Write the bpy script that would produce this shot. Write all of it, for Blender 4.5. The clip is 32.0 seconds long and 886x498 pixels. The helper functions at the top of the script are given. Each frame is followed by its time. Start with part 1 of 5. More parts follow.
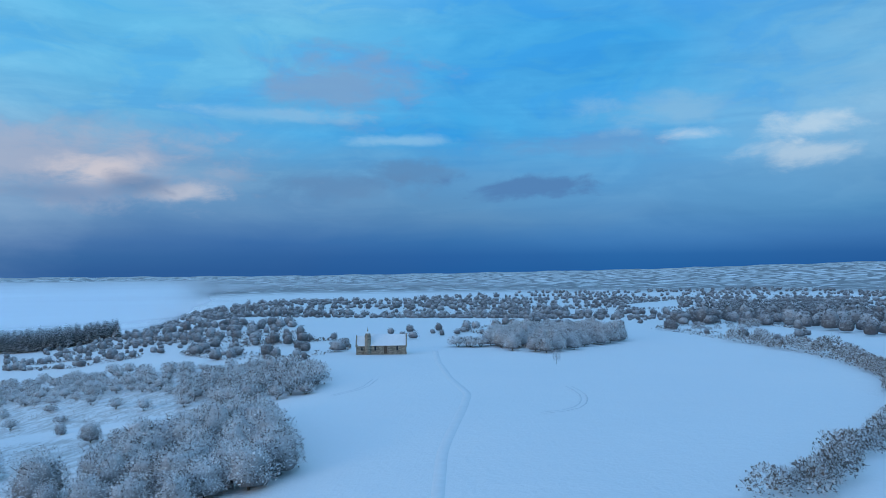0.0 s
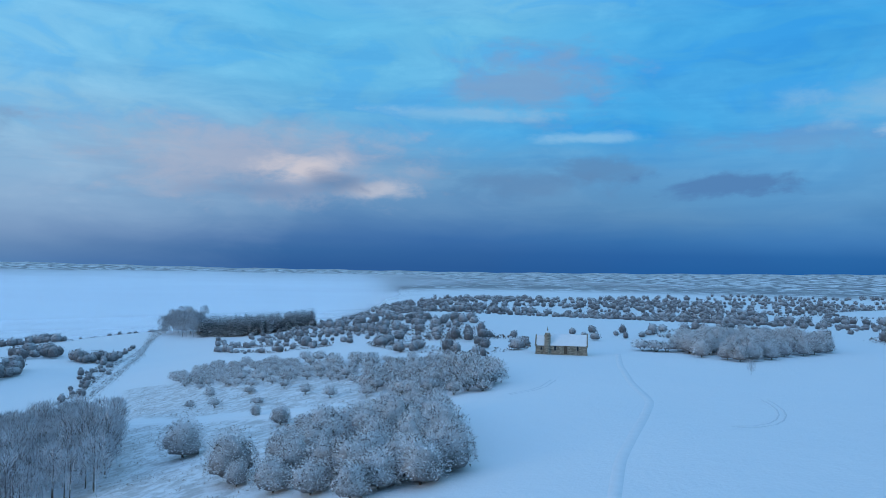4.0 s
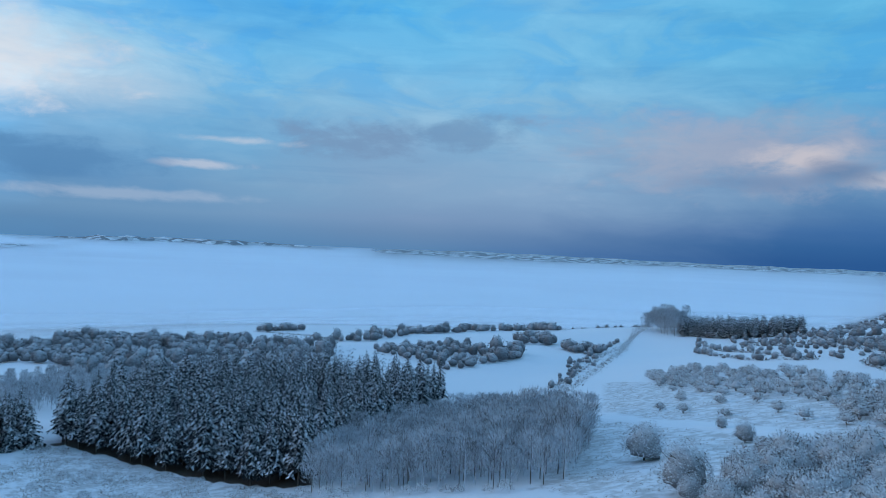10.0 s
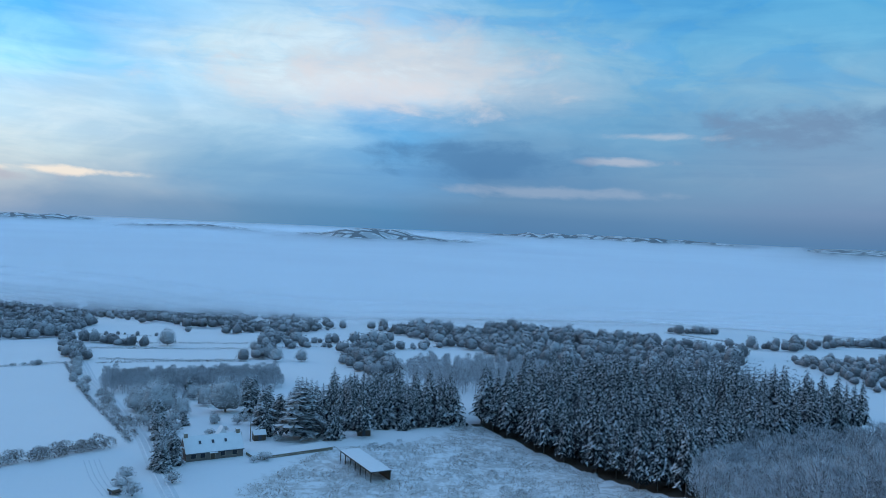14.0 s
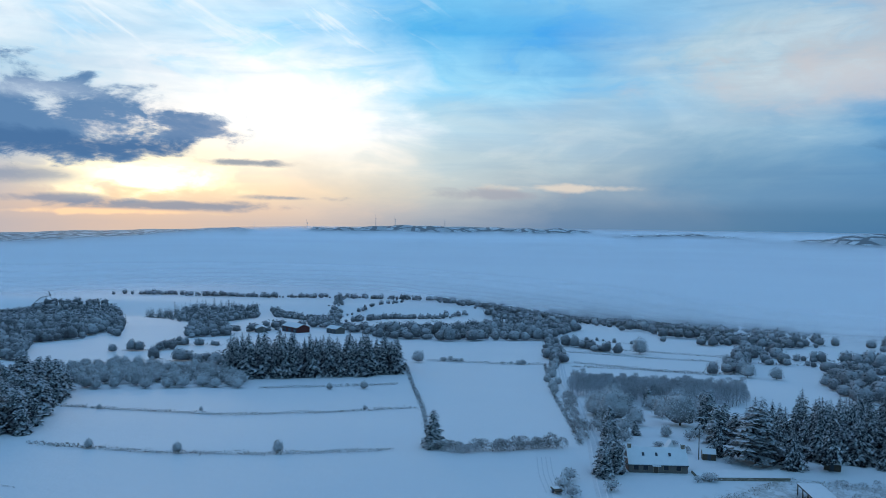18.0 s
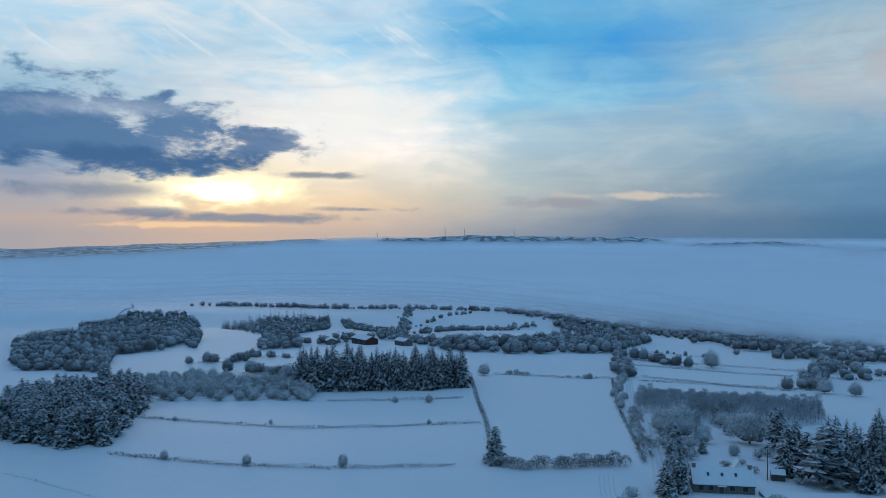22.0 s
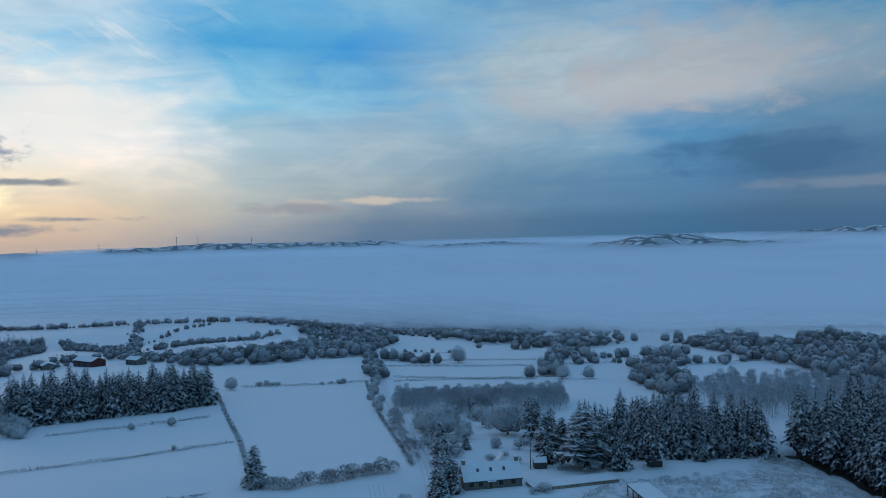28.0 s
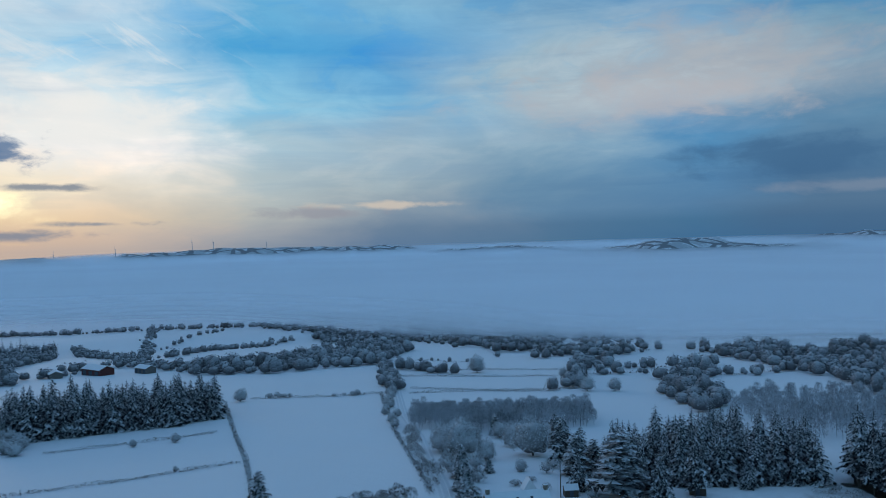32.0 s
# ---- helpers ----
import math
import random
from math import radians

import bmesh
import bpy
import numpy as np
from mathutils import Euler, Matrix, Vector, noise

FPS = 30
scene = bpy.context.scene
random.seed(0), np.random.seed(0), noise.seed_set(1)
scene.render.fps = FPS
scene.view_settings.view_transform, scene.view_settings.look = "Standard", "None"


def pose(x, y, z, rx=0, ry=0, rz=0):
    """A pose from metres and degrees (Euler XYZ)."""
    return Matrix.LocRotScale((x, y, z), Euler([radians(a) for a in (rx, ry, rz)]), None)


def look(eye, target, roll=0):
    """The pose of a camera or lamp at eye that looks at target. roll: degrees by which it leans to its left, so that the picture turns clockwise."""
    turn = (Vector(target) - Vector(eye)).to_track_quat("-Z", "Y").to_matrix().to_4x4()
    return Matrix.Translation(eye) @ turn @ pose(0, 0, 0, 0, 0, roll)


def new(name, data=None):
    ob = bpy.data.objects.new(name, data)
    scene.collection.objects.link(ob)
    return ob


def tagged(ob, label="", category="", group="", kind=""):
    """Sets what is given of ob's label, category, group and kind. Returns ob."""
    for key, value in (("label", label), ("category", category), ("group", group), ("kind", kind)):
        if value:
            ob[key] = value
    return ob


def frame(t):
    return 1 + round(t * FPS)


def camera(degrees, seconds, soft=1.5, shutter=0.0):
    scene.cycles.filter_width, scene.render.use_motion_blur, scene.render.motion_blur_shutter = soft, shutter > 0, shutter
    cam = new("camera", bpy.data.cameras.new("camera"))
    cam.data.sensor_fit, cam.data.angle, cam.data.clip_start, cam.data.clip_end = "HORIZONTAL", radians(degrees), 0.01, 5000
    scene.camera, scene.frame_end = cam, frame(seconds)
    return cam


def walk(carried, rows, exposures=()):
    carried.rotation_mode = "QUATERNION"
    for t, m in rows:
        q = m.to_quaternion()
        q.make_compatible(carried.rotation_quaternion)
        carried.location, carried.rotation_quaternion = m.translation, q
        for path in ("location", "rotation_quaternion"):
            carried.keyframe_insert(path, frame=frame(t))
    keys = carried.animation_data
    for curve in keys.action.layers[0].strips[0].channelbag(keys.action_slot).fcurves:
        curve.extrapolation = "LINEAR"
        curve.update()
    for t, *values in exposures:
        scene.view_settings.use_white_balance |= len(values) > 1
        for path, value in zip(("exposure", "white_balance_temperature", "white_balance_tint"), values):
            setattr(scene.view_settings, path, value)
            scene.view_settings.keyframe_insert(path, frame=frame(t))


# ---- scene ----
LENS = 58.498
cam = camera(LENS, 32.0, soft=0.6)
PATH = [
    (0, pose(-5.24, -1.97, 97.64, 91.518, 0.455, -2.050)),
    (0.5, pose(-5.58, -2.35, 97.92, 91.466, 0.410, -1.460)),
    (1, pose(-5.86, -2.65, 98.12, 91.381, 0.232, 0.268)),
    (1.5, pose(-5.93, -2.66, 98.19, 91.370, 0.130, 1.570)),
    (2, pose(-5.80, -2.37, 98.15, 91.369, 0.065, 2.704)),
    (2.5, pose(-5.47, -1.79, 98.07, 91.369, -0.222, 4.975)),
    (3, pose(-5.03, -0.98, 97.92, 91.391, -0.408, 7.085)),
    (3.5, pose(-4.58, -0.01, 97.74, 91.351, -0.678, 9.127)),
    (5.5, pose(-4.26, 4.73, 97.29, 91.207, -1.581, 18.404)),
    (6, pose(-4.31, 5.20, 97.36, 91.127, -1.643, 20.853)),
    (6.5, pose(-4.34, 5.48, 97.45, 91.073, -1.688, 22.611)),
    (7, pose(-4.27, 5.51, 97.58, 91.012, -1.798, 24.623)),
    (7.5, pose(-4.05, 5.29, 97.81, 90.862, -1.903, 27.700)),
    (8, pose(-3.69, 4.86, 98.14, 90.664, -2.068, 31.615)),
    (8.5, pose(-3.18, 4.17, 98.62, 90.474, -2.186, 35.429)),
    (9, pose(-2.33, 3.25, 99.18, 90.309, -2.181, 38.670)),
    (9.5, pose(-1.05, 2.14, 99.84, 90.179, -2.122, 41.724)),
    (10, pose(0.70, 1.04, 100.58, 89.989, -2.253, 45.619)),
    (10.5, pose(2.85, 0.09, 101.34, 89.757, -2.470, 49.532)),
    (11, pose(5.15, -0.54, 102.13, 89.543, -2.746, 53.317)),
    (11.5, pose(7.22, -0.85, 102.88, 89.369, -2.568, 56.632)),
    (12, pose(8.86, -0.59, 103.51, 89.173, -2.670, 60.418)),
    (12.5, pose(9.76, 0.07, 103.96, 89.073, -2.670, 63.460)),
    (13, pose(10.07, 1.00, 104.24, 88.906, -2.723, 67.043)),
    (13.5, pose(10.02, 2.01, 104.38, 88.700, -2.823, 71.341)),
    (15.5, pose(5.64, 9.10, 103.56, 88.245, -1.008, 87.181)),
    (16, pose(4.84, 10.40, 103.42, 88.218, -0.917, 91.816)),
    (16.5, pose(4.13, 11.60, 103.39, 88.230, -0.812, 96.793)),
    (17, pose(3.66, 12.93, 103.51, 88.190, -0.888, 101.984)),
    (17.5, pose(3.50, 14.48, 103.75, 88.235, -0.682, 106.427)),
    (18, pose(3.63, 16.15, 104.12, 88.240, -0.718, 109.933)),
    (18.5, pose(3.91, 17.64, 104.53, 88.323, -0.613, 112.451)),
    (19, pose(4.19, 18.71, 104.91, 88.412, -0.590, 114.200)),
    (19.5, pose(4.38, 19.27, 105.22, 88.512, -0.547, 114.525)),
    (20, pose(4.50, 19.43, 105.46, 88.600, -0.423, 114.304)),
    (20.5, pose(4.59, 19.43, 105.65, 88.666, -0.288, 113.801)),
    (21, pose(4.67, 19.44, 105.86, 88.752, -0.085, 113.470)),
    (21.5, pose(4.75, 19.54, 106.14, 88.830, -0.084, 114.042)),
    (22, pose(4.77, 19.61, 106.41, 88.901, -0.090, 114.981)),
    (22.5, pose(4.67, 19.29, 106.50, 88.947, -0.015, 114.341)),
    (23, pose(4.44, 18.34, 106.33, 89.096, 0.154, 112.980)),
    (23.5, pose(4.00, 16.80, 105.94, 89.202, 0.240, 111.623)),
    (24, pose(3.33, 14.79, 105.36, 89.369, 0.902, 103.887)),
    (24.5, pose(2.55, 12.97, 104.86, 89.302, 1.405, 95.837)),
    (25, pose(1.61, 11.84, 104.56, 89.235, 1.533, 94.547)),
    (25.5, pose(0.52, 11.24, 104.38, 89.253, 1.341, 96.777)),
    (27.5, pose(-5.60, 10.83, 104.50, 89.077, 1.449, 96.420)),
    (28, pose(-7.65, 10.44, 104.47, 89.079, 1.504, 96.164)),
    (28.5, pose(-9.81, 10.03, 104.46, 89.100, 1.597, 96.293)),
    (29, pose(-12.04, 9.69, 104.49, 89.153, 1.522, 97.901)),
    (29.5, pose(-14.26, 9.35, 104.58, 89.177, 1.467, 98.462)),
    (30, pose(-16.45, 8.93, 104.72, 89.210, 1.491, 97.247)),
    (30.5, pose(-18.66, 8.42, 104.85, 89.217, 1.619, 96.530)),
    (31, pose(-20.89, 7.93, 104.93, 89.277, 1.627, 97.016)),
    (31.5, pose(-23.14, 7.44, 104.98, 89.384, 1.572, 97.438)),
    (32, pose(-25.41, 6.93, 104.98, 89.410, 1.591, 97.245)),
]
walk(cam, PATH, [(0, 0.1), (6, 0.1), (10, 0.0), (13, -0.1), (16, -0.2), (19, -0.55), (23, -0.74), (25.5, -0.8), (28, -0.8), (32, -0.8)])

# ---- light ----
SUN_AZ, SUN_EL = 131.0, 4.0


def nodes_of(owner):
    owner.use_nodes = True
    tree = owner.node_tree
    tree.nodes.clear()
    return tree


def wire(tree, kind, ins=None, **props):
    n = tree.nodes.new(kind)
    if "operation" in props:
        n.operation = props["operation"]
    if "data_type" in props:
        n.data_type, n.blend_type = props["data_type"], props["blend_type"]
    if "interpolation_type" in props:
        n.interpolation_type = props["interpolation_type"]
    if "feature" in props:
        n.feature = props["feature"]
    if "attribute_name" in props:
        n.attribute_name = props["attribute_name"]
    if "sky_type" in props:
        n.sky_type, n.sun_disc, n.altitude = props["sky_type"], props["sun_disc"], props["altitude"]
        n.sun_elevation, n.sun_rotation = props["sun_elevation"], props["sun_rotation"]
    for k, v in (ins or {}).items():
        if isinstance(v, bpy.types.NodeSocket):
            tree.links.new(v, n.inputs[k])
        else:
            n.inputs[k].default_value = v
    return n


def calc(tree, op, a, b=None, c=None):
    ins = {0: a}
    if b is not None:
        ins[1] = b
    if c is not None:
        ins[2] = c
    return wire(tree, "ShaderNodeMath", ins, operation=op).outputs[0]


def blend(tree, fac, a, b, mode="MIX"):
    n = wire(tree, "ShaderNodeMix", None, data_type="RGBA", blend_type=mode)
    for k, v in ((0, fac), (6, a), (7, b)):
        if isinstance(v, bpy.types.NodeSocket):
            tree.links.new(v, n.inputs[k])
        else:
            n.inputs[k].default_value = (*v, 1) if k else v
    return n.outputs[2]


def ramp(tree, fac, stops):
    n = wire(tree, "ShaderNodeValToRGB", {0: fac})
    el = n.color_ramp.elements
    while len(el) < len(stops):
        el.new(0.5)
    for e, (p, c) in zip(el, stops):
        e.position, e.color = p, (*c, 1)
    return n.outputs[0]


def step(tree, lo, hi, v):
    n = wire(tree, "ShaderNodeMapRange", {0: v, 1: lo, 2: hi}, interpolation_type="SMOOTHSTEP")
    return n.outputs[0]


HIGH = (0.0, 1.0, 2.0, 4.0, 7.0, 10.0, 13.0, 17.0)


def light(c, stops):
    """A sky colour named by its look (0 to 255), at an exposure of so many stops."""
    return tuple((((v / 255 + 0.055) / 1.055) ** 2.4 if v > 10 else v / 3295) / 2 ** stops for v in c)


# the sky by azimuth: stops, then the colours from the horizon up
SKY = {
    -31: (0.1, (30, 88, 152), (36, 95, 158), (58, 115, 175), (80, 140, 190), (112, 165, 208), (130, 180, 218), (118, 178, 220), (104, 172, 220)),
    -15: (0.1, (33, 96, 160), (38, 102, 166), (62, 122, 182), (90, 146, 196), (92, 160, 212), (88, 168, 222), (72, 166, 225), (62, 160, 225)),
    -3: (0.1, (34, 92, 156), (38, 96, 160), (52, 110, 170), (92, 142, 188), (94, 154, 204), (62, 162, 224), (72, 164, 225), (72, 166, 225)),
    9: (0.1, (40, 90, 150), (45, 96, 156), (58, 108, 167), (96, 140, 186), (102, 156, 200), (82, 168, 224), (100, 178, 225), (108, 184, 225)),
    22: (0.1, (46, 92, 150), (54, 102, 158), (70, 114, 168), (104, 143, 186), (128, 160, 196), (112, 172, 214), (104, 182, 226), (98, 182, 228)),
    38: (0.04, (88, 122, 168), (106, 134, 174), (128, 150, 185), (148, 170, 200), (148, 178, 208), (144, 184, 214), (130, 188, 224), (128, 188, 225)),
    48: (0.02, (100, 134, 174), (114, 140, 176), (130, 151, 185), (143, 166, 196), (138, 168, 200), (146, 184, 214), (120, 184, 224), (100, 180, 225)),
    60: (0.0, (98, 136, 176), (108, 142, 180), (124, 152, 186), (130, 162, 194), (118, 168, 206), (138, 184, 216), (118, 182, 222), (92, 172, 225)),
    71: (-0.07, (92, 130, 170), (98, 134, 172), (114, 146, 180), (98, 140, 182), (128, 170, 206), (172, 190, 212), (160, 194, 220), (100, 178, 225)),
    80: (-0.65, (74, 114, 150), (78, 118, 152), (95, 131, 166), (96, 137, 174), (92, 146, 188), (188, 194, 204), (186, 194, 204), (98, 152, 196)),
    90: (-0.68, (88, 120, 150), (92, 122, 152), (110, 140, 168), (118, 148, 174), (154, 176, 194), (186, 194, 202), (170, 188, 202), (126, 166, 198)),
    100: (-0.7, (104, 126, 154), (118, 134, 156), (142, 151, 166), (170, 177, 184), (174, 190, 204), (130, 180, 213), (84, 160, 212), (144, 186, 213)),
    110: (-0.7, (150, 152, 164), (178, 170, 172), (196, 186, 180), (196, 196, 196), (190, 203, 212), (154, 202, 226), (84, 166, 214), (118, 180, 216)),
    120: (-0.65, (188, 176, 170), (210, 190, 174), (232, 208, 178), (244, 232, 214), (255, 253, 250), (242, 244, 242), (172, 212, 236), (182, 212, 234)),
    130: (-0.55, (200, 180, 168), (224, 192, 166), (244, 218, 180), (255, 243, 214), (248, 246, 240), (228, 236, 241), (186, 218, 238), (222, 234, 242)),
    143: (-0.55, (170, 168, 176), (190, 176, 172), (176, 174, 182), (150, 166, 190), (150, 180, 208), (156, 194, 218), (212, 229, 240), (234, 240, 245)),
}
ZENITH = {-31: (0.225, 0.49, 0.82), 48: (0.225, 0.49, 0.82), 71: (0.23, 0.45, 0.80), 110: (0.27, 0.42, 0.78), 143: (0.28, 0.42, 0.78)}


def make_sky():
    world = bpy.data.worlds.new("winter_sky")
    scene.world = world
    t = nodes_of(world)
    d = wire(t, "ShaderNodeTexCoord").outputs["Generated"]
    s = wire(t, "ShaderNodeSeparateXYZ", {0: d})
    x, y, z = s.outputs
    el = calc(t, "MULTIPLY", calc(t, "ARCSINE", z), 57.2958)
    az = calc(t, "MULTIPLY", calc(t, "ARCTAN2", calc(t, "MULTIPLY", x, -1.0), y), 57.2958)
    # streaky cloud coordinates, in degrees
    def cloud_noise(wa, we, shift, detail=9, rough=0.6, warp=0.5, tilt=0.0):
        e = calc(t, "ADD", el, calc(t, "MULTIPLY", az, tilt)) if tilt else el
        v = wire(t, "ShaderNodeCombineXYZ", {0: calc(t, "DIVIDE", az, wa), 1: calc(t, "DIVIDE", e, we), 2: shift})
        return wire(t, "ShaderNodeTexNoise", {"Vector": v.outputs[0], "Scale": 1.0, "Detail": detail, "Roughness": rough, "Distortion": warp}).outputs[0]
    def off(n, k):
        return calc(t, "MULTIPLY", calc(t, "SUBTRACT", n, 0.5), k)
    n1 = cloud_noise(13, 4.5, 2.3, 8, 0.55, 0.5)
    n2 = cloud_noise(3.6, 1.7, 7.1, 10, 0.6, 0.3)
    n3 = cloud_noise(20, 1.5, 11.7, 8, 0.55, 0.3)
    n4 = cloud_noise(7.0, 2.6, 3.9, 9, 0.56, 0.7)
    n5 = cloud_noise(6.0, 1.4, 17.3, 9, 0.6, 0.4, -0.55)
    lift = step(t, 0.4, 6.0, el)
    # the broad colours of the sky, their borders drawn out by the wind
    a2 = calc(t, "ADD", az, calc(t, "ADD", off(n1, 15.0), off(n4, 6.0)))
    e2 = calc(t, "ADD", el, calc(t, "MULTIPLY", lift, calc(t, "ADD", off(n1, 4.5), off(n3, 2.2))))
    up = calc(t, "DIVIDE", e2, 34.0)
    knots = sorted(SKY)
    za = sorted(ZENITH)
    col = None
    for i, k in enumerate(knots):
        stops, *rows = SKY[k]
        cool = (0.82, 0.99, 1.05) if 30 < k < 115 else (0.92, 1.0, 1.02) if k < 115 else (1.0, 1.02, 1.03)
        top = tuple(float(np.interp(k, za, [ZENITH[q][c] for q in za])) for c in range(3))
        column = ramp(t, up, [(h / 34.0, tuple(v * q for v, q in zip(light(c, stops), cool))) for h, c in zip(HIGH, rows)] + [(0.95, top)])
        if col is None:
            col = first = column
        else:
            f = wire(t, "ShaderNodeMapRange", {0: a2, 1: float(knots[i - 1]), 2: float(k)}, interpolation_type="LINEAR").outputs[0]
            col = blend(t, f, col, column)
    col = blend(t, step(t, 150.0, 178.0, az), col, first)
    nishita = wire(t, "ShaderNodeTexSky", None, sky_type="NISHITA", sun_disc=False, sun_elevation=radians(SUN_EL), sun_rotation=radians(-SUN_AZ), altitude=250.0).outputs[0]
    col = blend(t, 0.002, col, nishita, "ADD")
    # thin cloud over it: blue gaps, pale veils, darker bellies and streaks
    gap = calc(t, "MULTIPLY", step(t, 0.5, 0.38, n4), step(t, 6.0, 11.0, el))
    col = blend(t, calc(t, "MULTIPLY", gap, 0.55), col, blend(t, 1.0, col, (0.62, 0.90, 1.06), "MULTIPLY"))
    veil = calc(t, "MULTIPLY", step(t, 0.46, 0.64, n4), lift)
    col = blend(t, calc(t, "MULTIPLY", veil, 0.4), col, blend(t, 1.0, col, (1.34, 1.17, 1.08), "MULTIPLY"))
    belly = calc(t, "MULTIPLY", step(t, 0.48, 0.63, n3), step(t, 0.8, 3.5, el))
    col = blend(t, calc(t, "MULTIPLY", belly, 0.4), col, blend(t, 1.0, col, (0.78, 0.83, 0.90), "MULTIPLY"))
    thread = calc(t, "MULTIPLY", step(t, 0.5, 0.66, n2), step(t, 4.0, 9.0, el))
    col = blend(t, calc(t, "MULTIPLY", thread, 0.3), col, blend(t, 1.0, col, (1.3, 1.15, 1.07), "MULTIPLY"))
    wisp = calc(t, "MULTIPLY", calc(t, "MULTIPLY", step(t, 0.54, 0.72, n5), step(t, 9.5, 12.5, el)), calc(t, "MULTIPLY", step(t, 108.0, 117.0, az), step(t, 17.5, 15.0, el)))
    col = blend(t, calc(t, "MULTIPLY", wisp, 0.6), col, light((236, 242, 246), -0.6))
    # single clouds: azimuth, elevation, half widths, edge softness, stops, colour, cover
    for ca, ce, wa, we, soft, stops, c, cover in CLOUDS:
        da = calc(t, "DIVIDE", calc(t, "SUBTRACT", az, ca), wa)
        de = calc(t, "DIVIDE", calc(t, "SUBTRACT", el, ce), we)
        r = calc(t, "SQRT", calc(t, "ADD", calc(t, "MULTIPLY", da, da), calc(t, "MULTIPLY", de, de)))
        r = calc(t, "ADD", r, calc(t, "ADD", off(n2, 3.6), off(n4, 2.2)))
        m = calc(t, "MULTIPLY", step(t, 1.0 + soft, 1.0 - soft, r), cover)
        col = blend(t, m, col, light(c, stops))
    bg = wire(t, "ShaderNodeBackground", {0: col, 1: 1.0})
    wire(t, "ShaderNodeOutputWorld", {0: bg.outputs[0]})


CLOUDS = [
    (24.5, 7.2, 8.5, 2.0, 0.9, 0.1, (170, 178, 200), 0.7),
    (21.8, 6.8, 2.2, 0.7, 0.9, 0.1, (222, 212, 214), 0.6),
    (16.3, 5.5, 2.2, 0.45, 0.9, 0.1, (204, 204, 214), 0.6),
    (19.0, 5.9, 1.8, 0.6, 0.8, 0.1, (96, 130, 172), 0.7),
    (25.0, 5.3, 3.0, 0.5, 0.8, 0.1, (112, 142, 182), 0.6),
    (4.6, 13.2, 4.4, 1.9, 0.8, 0.1, (126, 160, 200), 0.75),
    (9.0, 11.0, 5.0, 0.4, 0.8, 0.1, (140, 192, 228), 0.6),
    (1.6, 9.3, 2.6, 0.3, 0.8, 0.1, (158, 204, 232), 0.5),
    (0.5, 7.1, 2.4, 0.8, 0.7, 0.1, (92, 138, 184), 0.75),
    (6.0, 6.0, 4.5, 0.8, 0.8, 0.1, (96, 136, 180), 0.6),
    (-8.6, 6.0, 4.2, 0.65, 0.5, 0.1, (82, 128, 180), 0.9),
    (-13.0, 8.8, 5.0, 0.6, 0.9, 0.1, (108, 152, 200), 0.6),
    (-20.0, 9.2, 1.6, 0.4, 0.7, 0.1, (196, 216, 234), 0.55),
    (-18.0, 11.0, 3.6, 0.9, 0.9, 0.1, (140, 188, 222), 0.6),
    (-27.4, 9.4, 2.2, 0.8, 0.7, 0.1, (200, 220, 234), 0.65),
    (-26.5, 7.6, 2.8, 0.6, 0.8, 0.1, (186, 208, 226), 0.7),
    (45.0, 8.4, 3.6, 0.9, 0.7, 0.02, (112, 148, 186), 0.7),
    (52.6, 7.5, 4.6, 0.9, 0.6, 0.0, (118, 150, 186), 0.8),
    (61.0, 7.0, 3.4, 0.25, 0.7, 0.0, (188, 202, 220), 0.7),
    (62.8, 5.2, 2.6, 0.25, 0.7, -0.05, (186, 196, 214), 0.75),
    (72.6, 5.0, 5.5, 0.9, 0.7, -0.07, (84, 132, 178), 0.75),
    (68.0, 2.9, 6.0, 0.3, 0.8, -0.07, (158, 178, 204), 0.6),
    (78.0, 11.5, 8.0, 2.0, 0.9, -0.1, (212, 212, 218), 0.6),
    (83.0, 9.5, 7.0, 1.2, 0.9, -0.65, (190, 190, 196), 0.6),
    (101.0, 2.7, 3.8, 0.22, 0.7, -0.7, (214, 202, 188), 0.8),
    (106.0, 2.2, 3.0, 0.3, 0.7, -0.7, (150, 152, 164), 0.7),
    (121.5, 8.2, 4.6, 1.9, 0.9, -0.55, (255, 255, 252), 0.9),
    (130.5, 2.9, 4.6, 1.0, 0.9, -1.3, (255, 238, 190), 0.9),
    (130.5, 2.8, 2.4, 0.6, 0.9, -2.2, (255, 240, 190), 0.9),
    (141.5, 6.9, 6.5, 2.5, 0.35, -0.55, (84, 124, 168), 0.97),
    (134.0, 6.6, 6.0, 2.0, 0.35, -0.55, (92, 130, 172), 0.97),
    (127.5, 6.5, 3.0, 0.8, 0.4, -0.55, (104, 134, 172), 0.92),
    (138.5, 8.3, 4.0, 0.5, 0.7, -0.55, (160, 180, 206), 0.7),
    (136.0, 5.0, 7.0, 0.6, 0.6, -0.55, (64, 104, 150), 0.75),
    (139.0, 2.9, 4.0, 0.45, 0.7, -0.55, (140, 152, 172), 0.8),
    (124.2, 4.2, 2.2, 0.22, 0.6, -0.55, (128, 142, 160), 0.85),
    (128.0, 1.1, 6.5, 0.32, 0.6, -0.55, (132, 144, 164), 0.85),
    (136.5, 1.4, 4.0, 0.3, 0.6, -0.55, (128, 142, 166), 0.8),
    (121.2, 1.75, 2.6, 0.18, 0.6, -0.55, (138, 150, 166), 0.8),
    (133.5, 0.6, 5.0, 0.18, 0.6, -0.8, (250, 208, 160), 0.7),
]
make_sky()

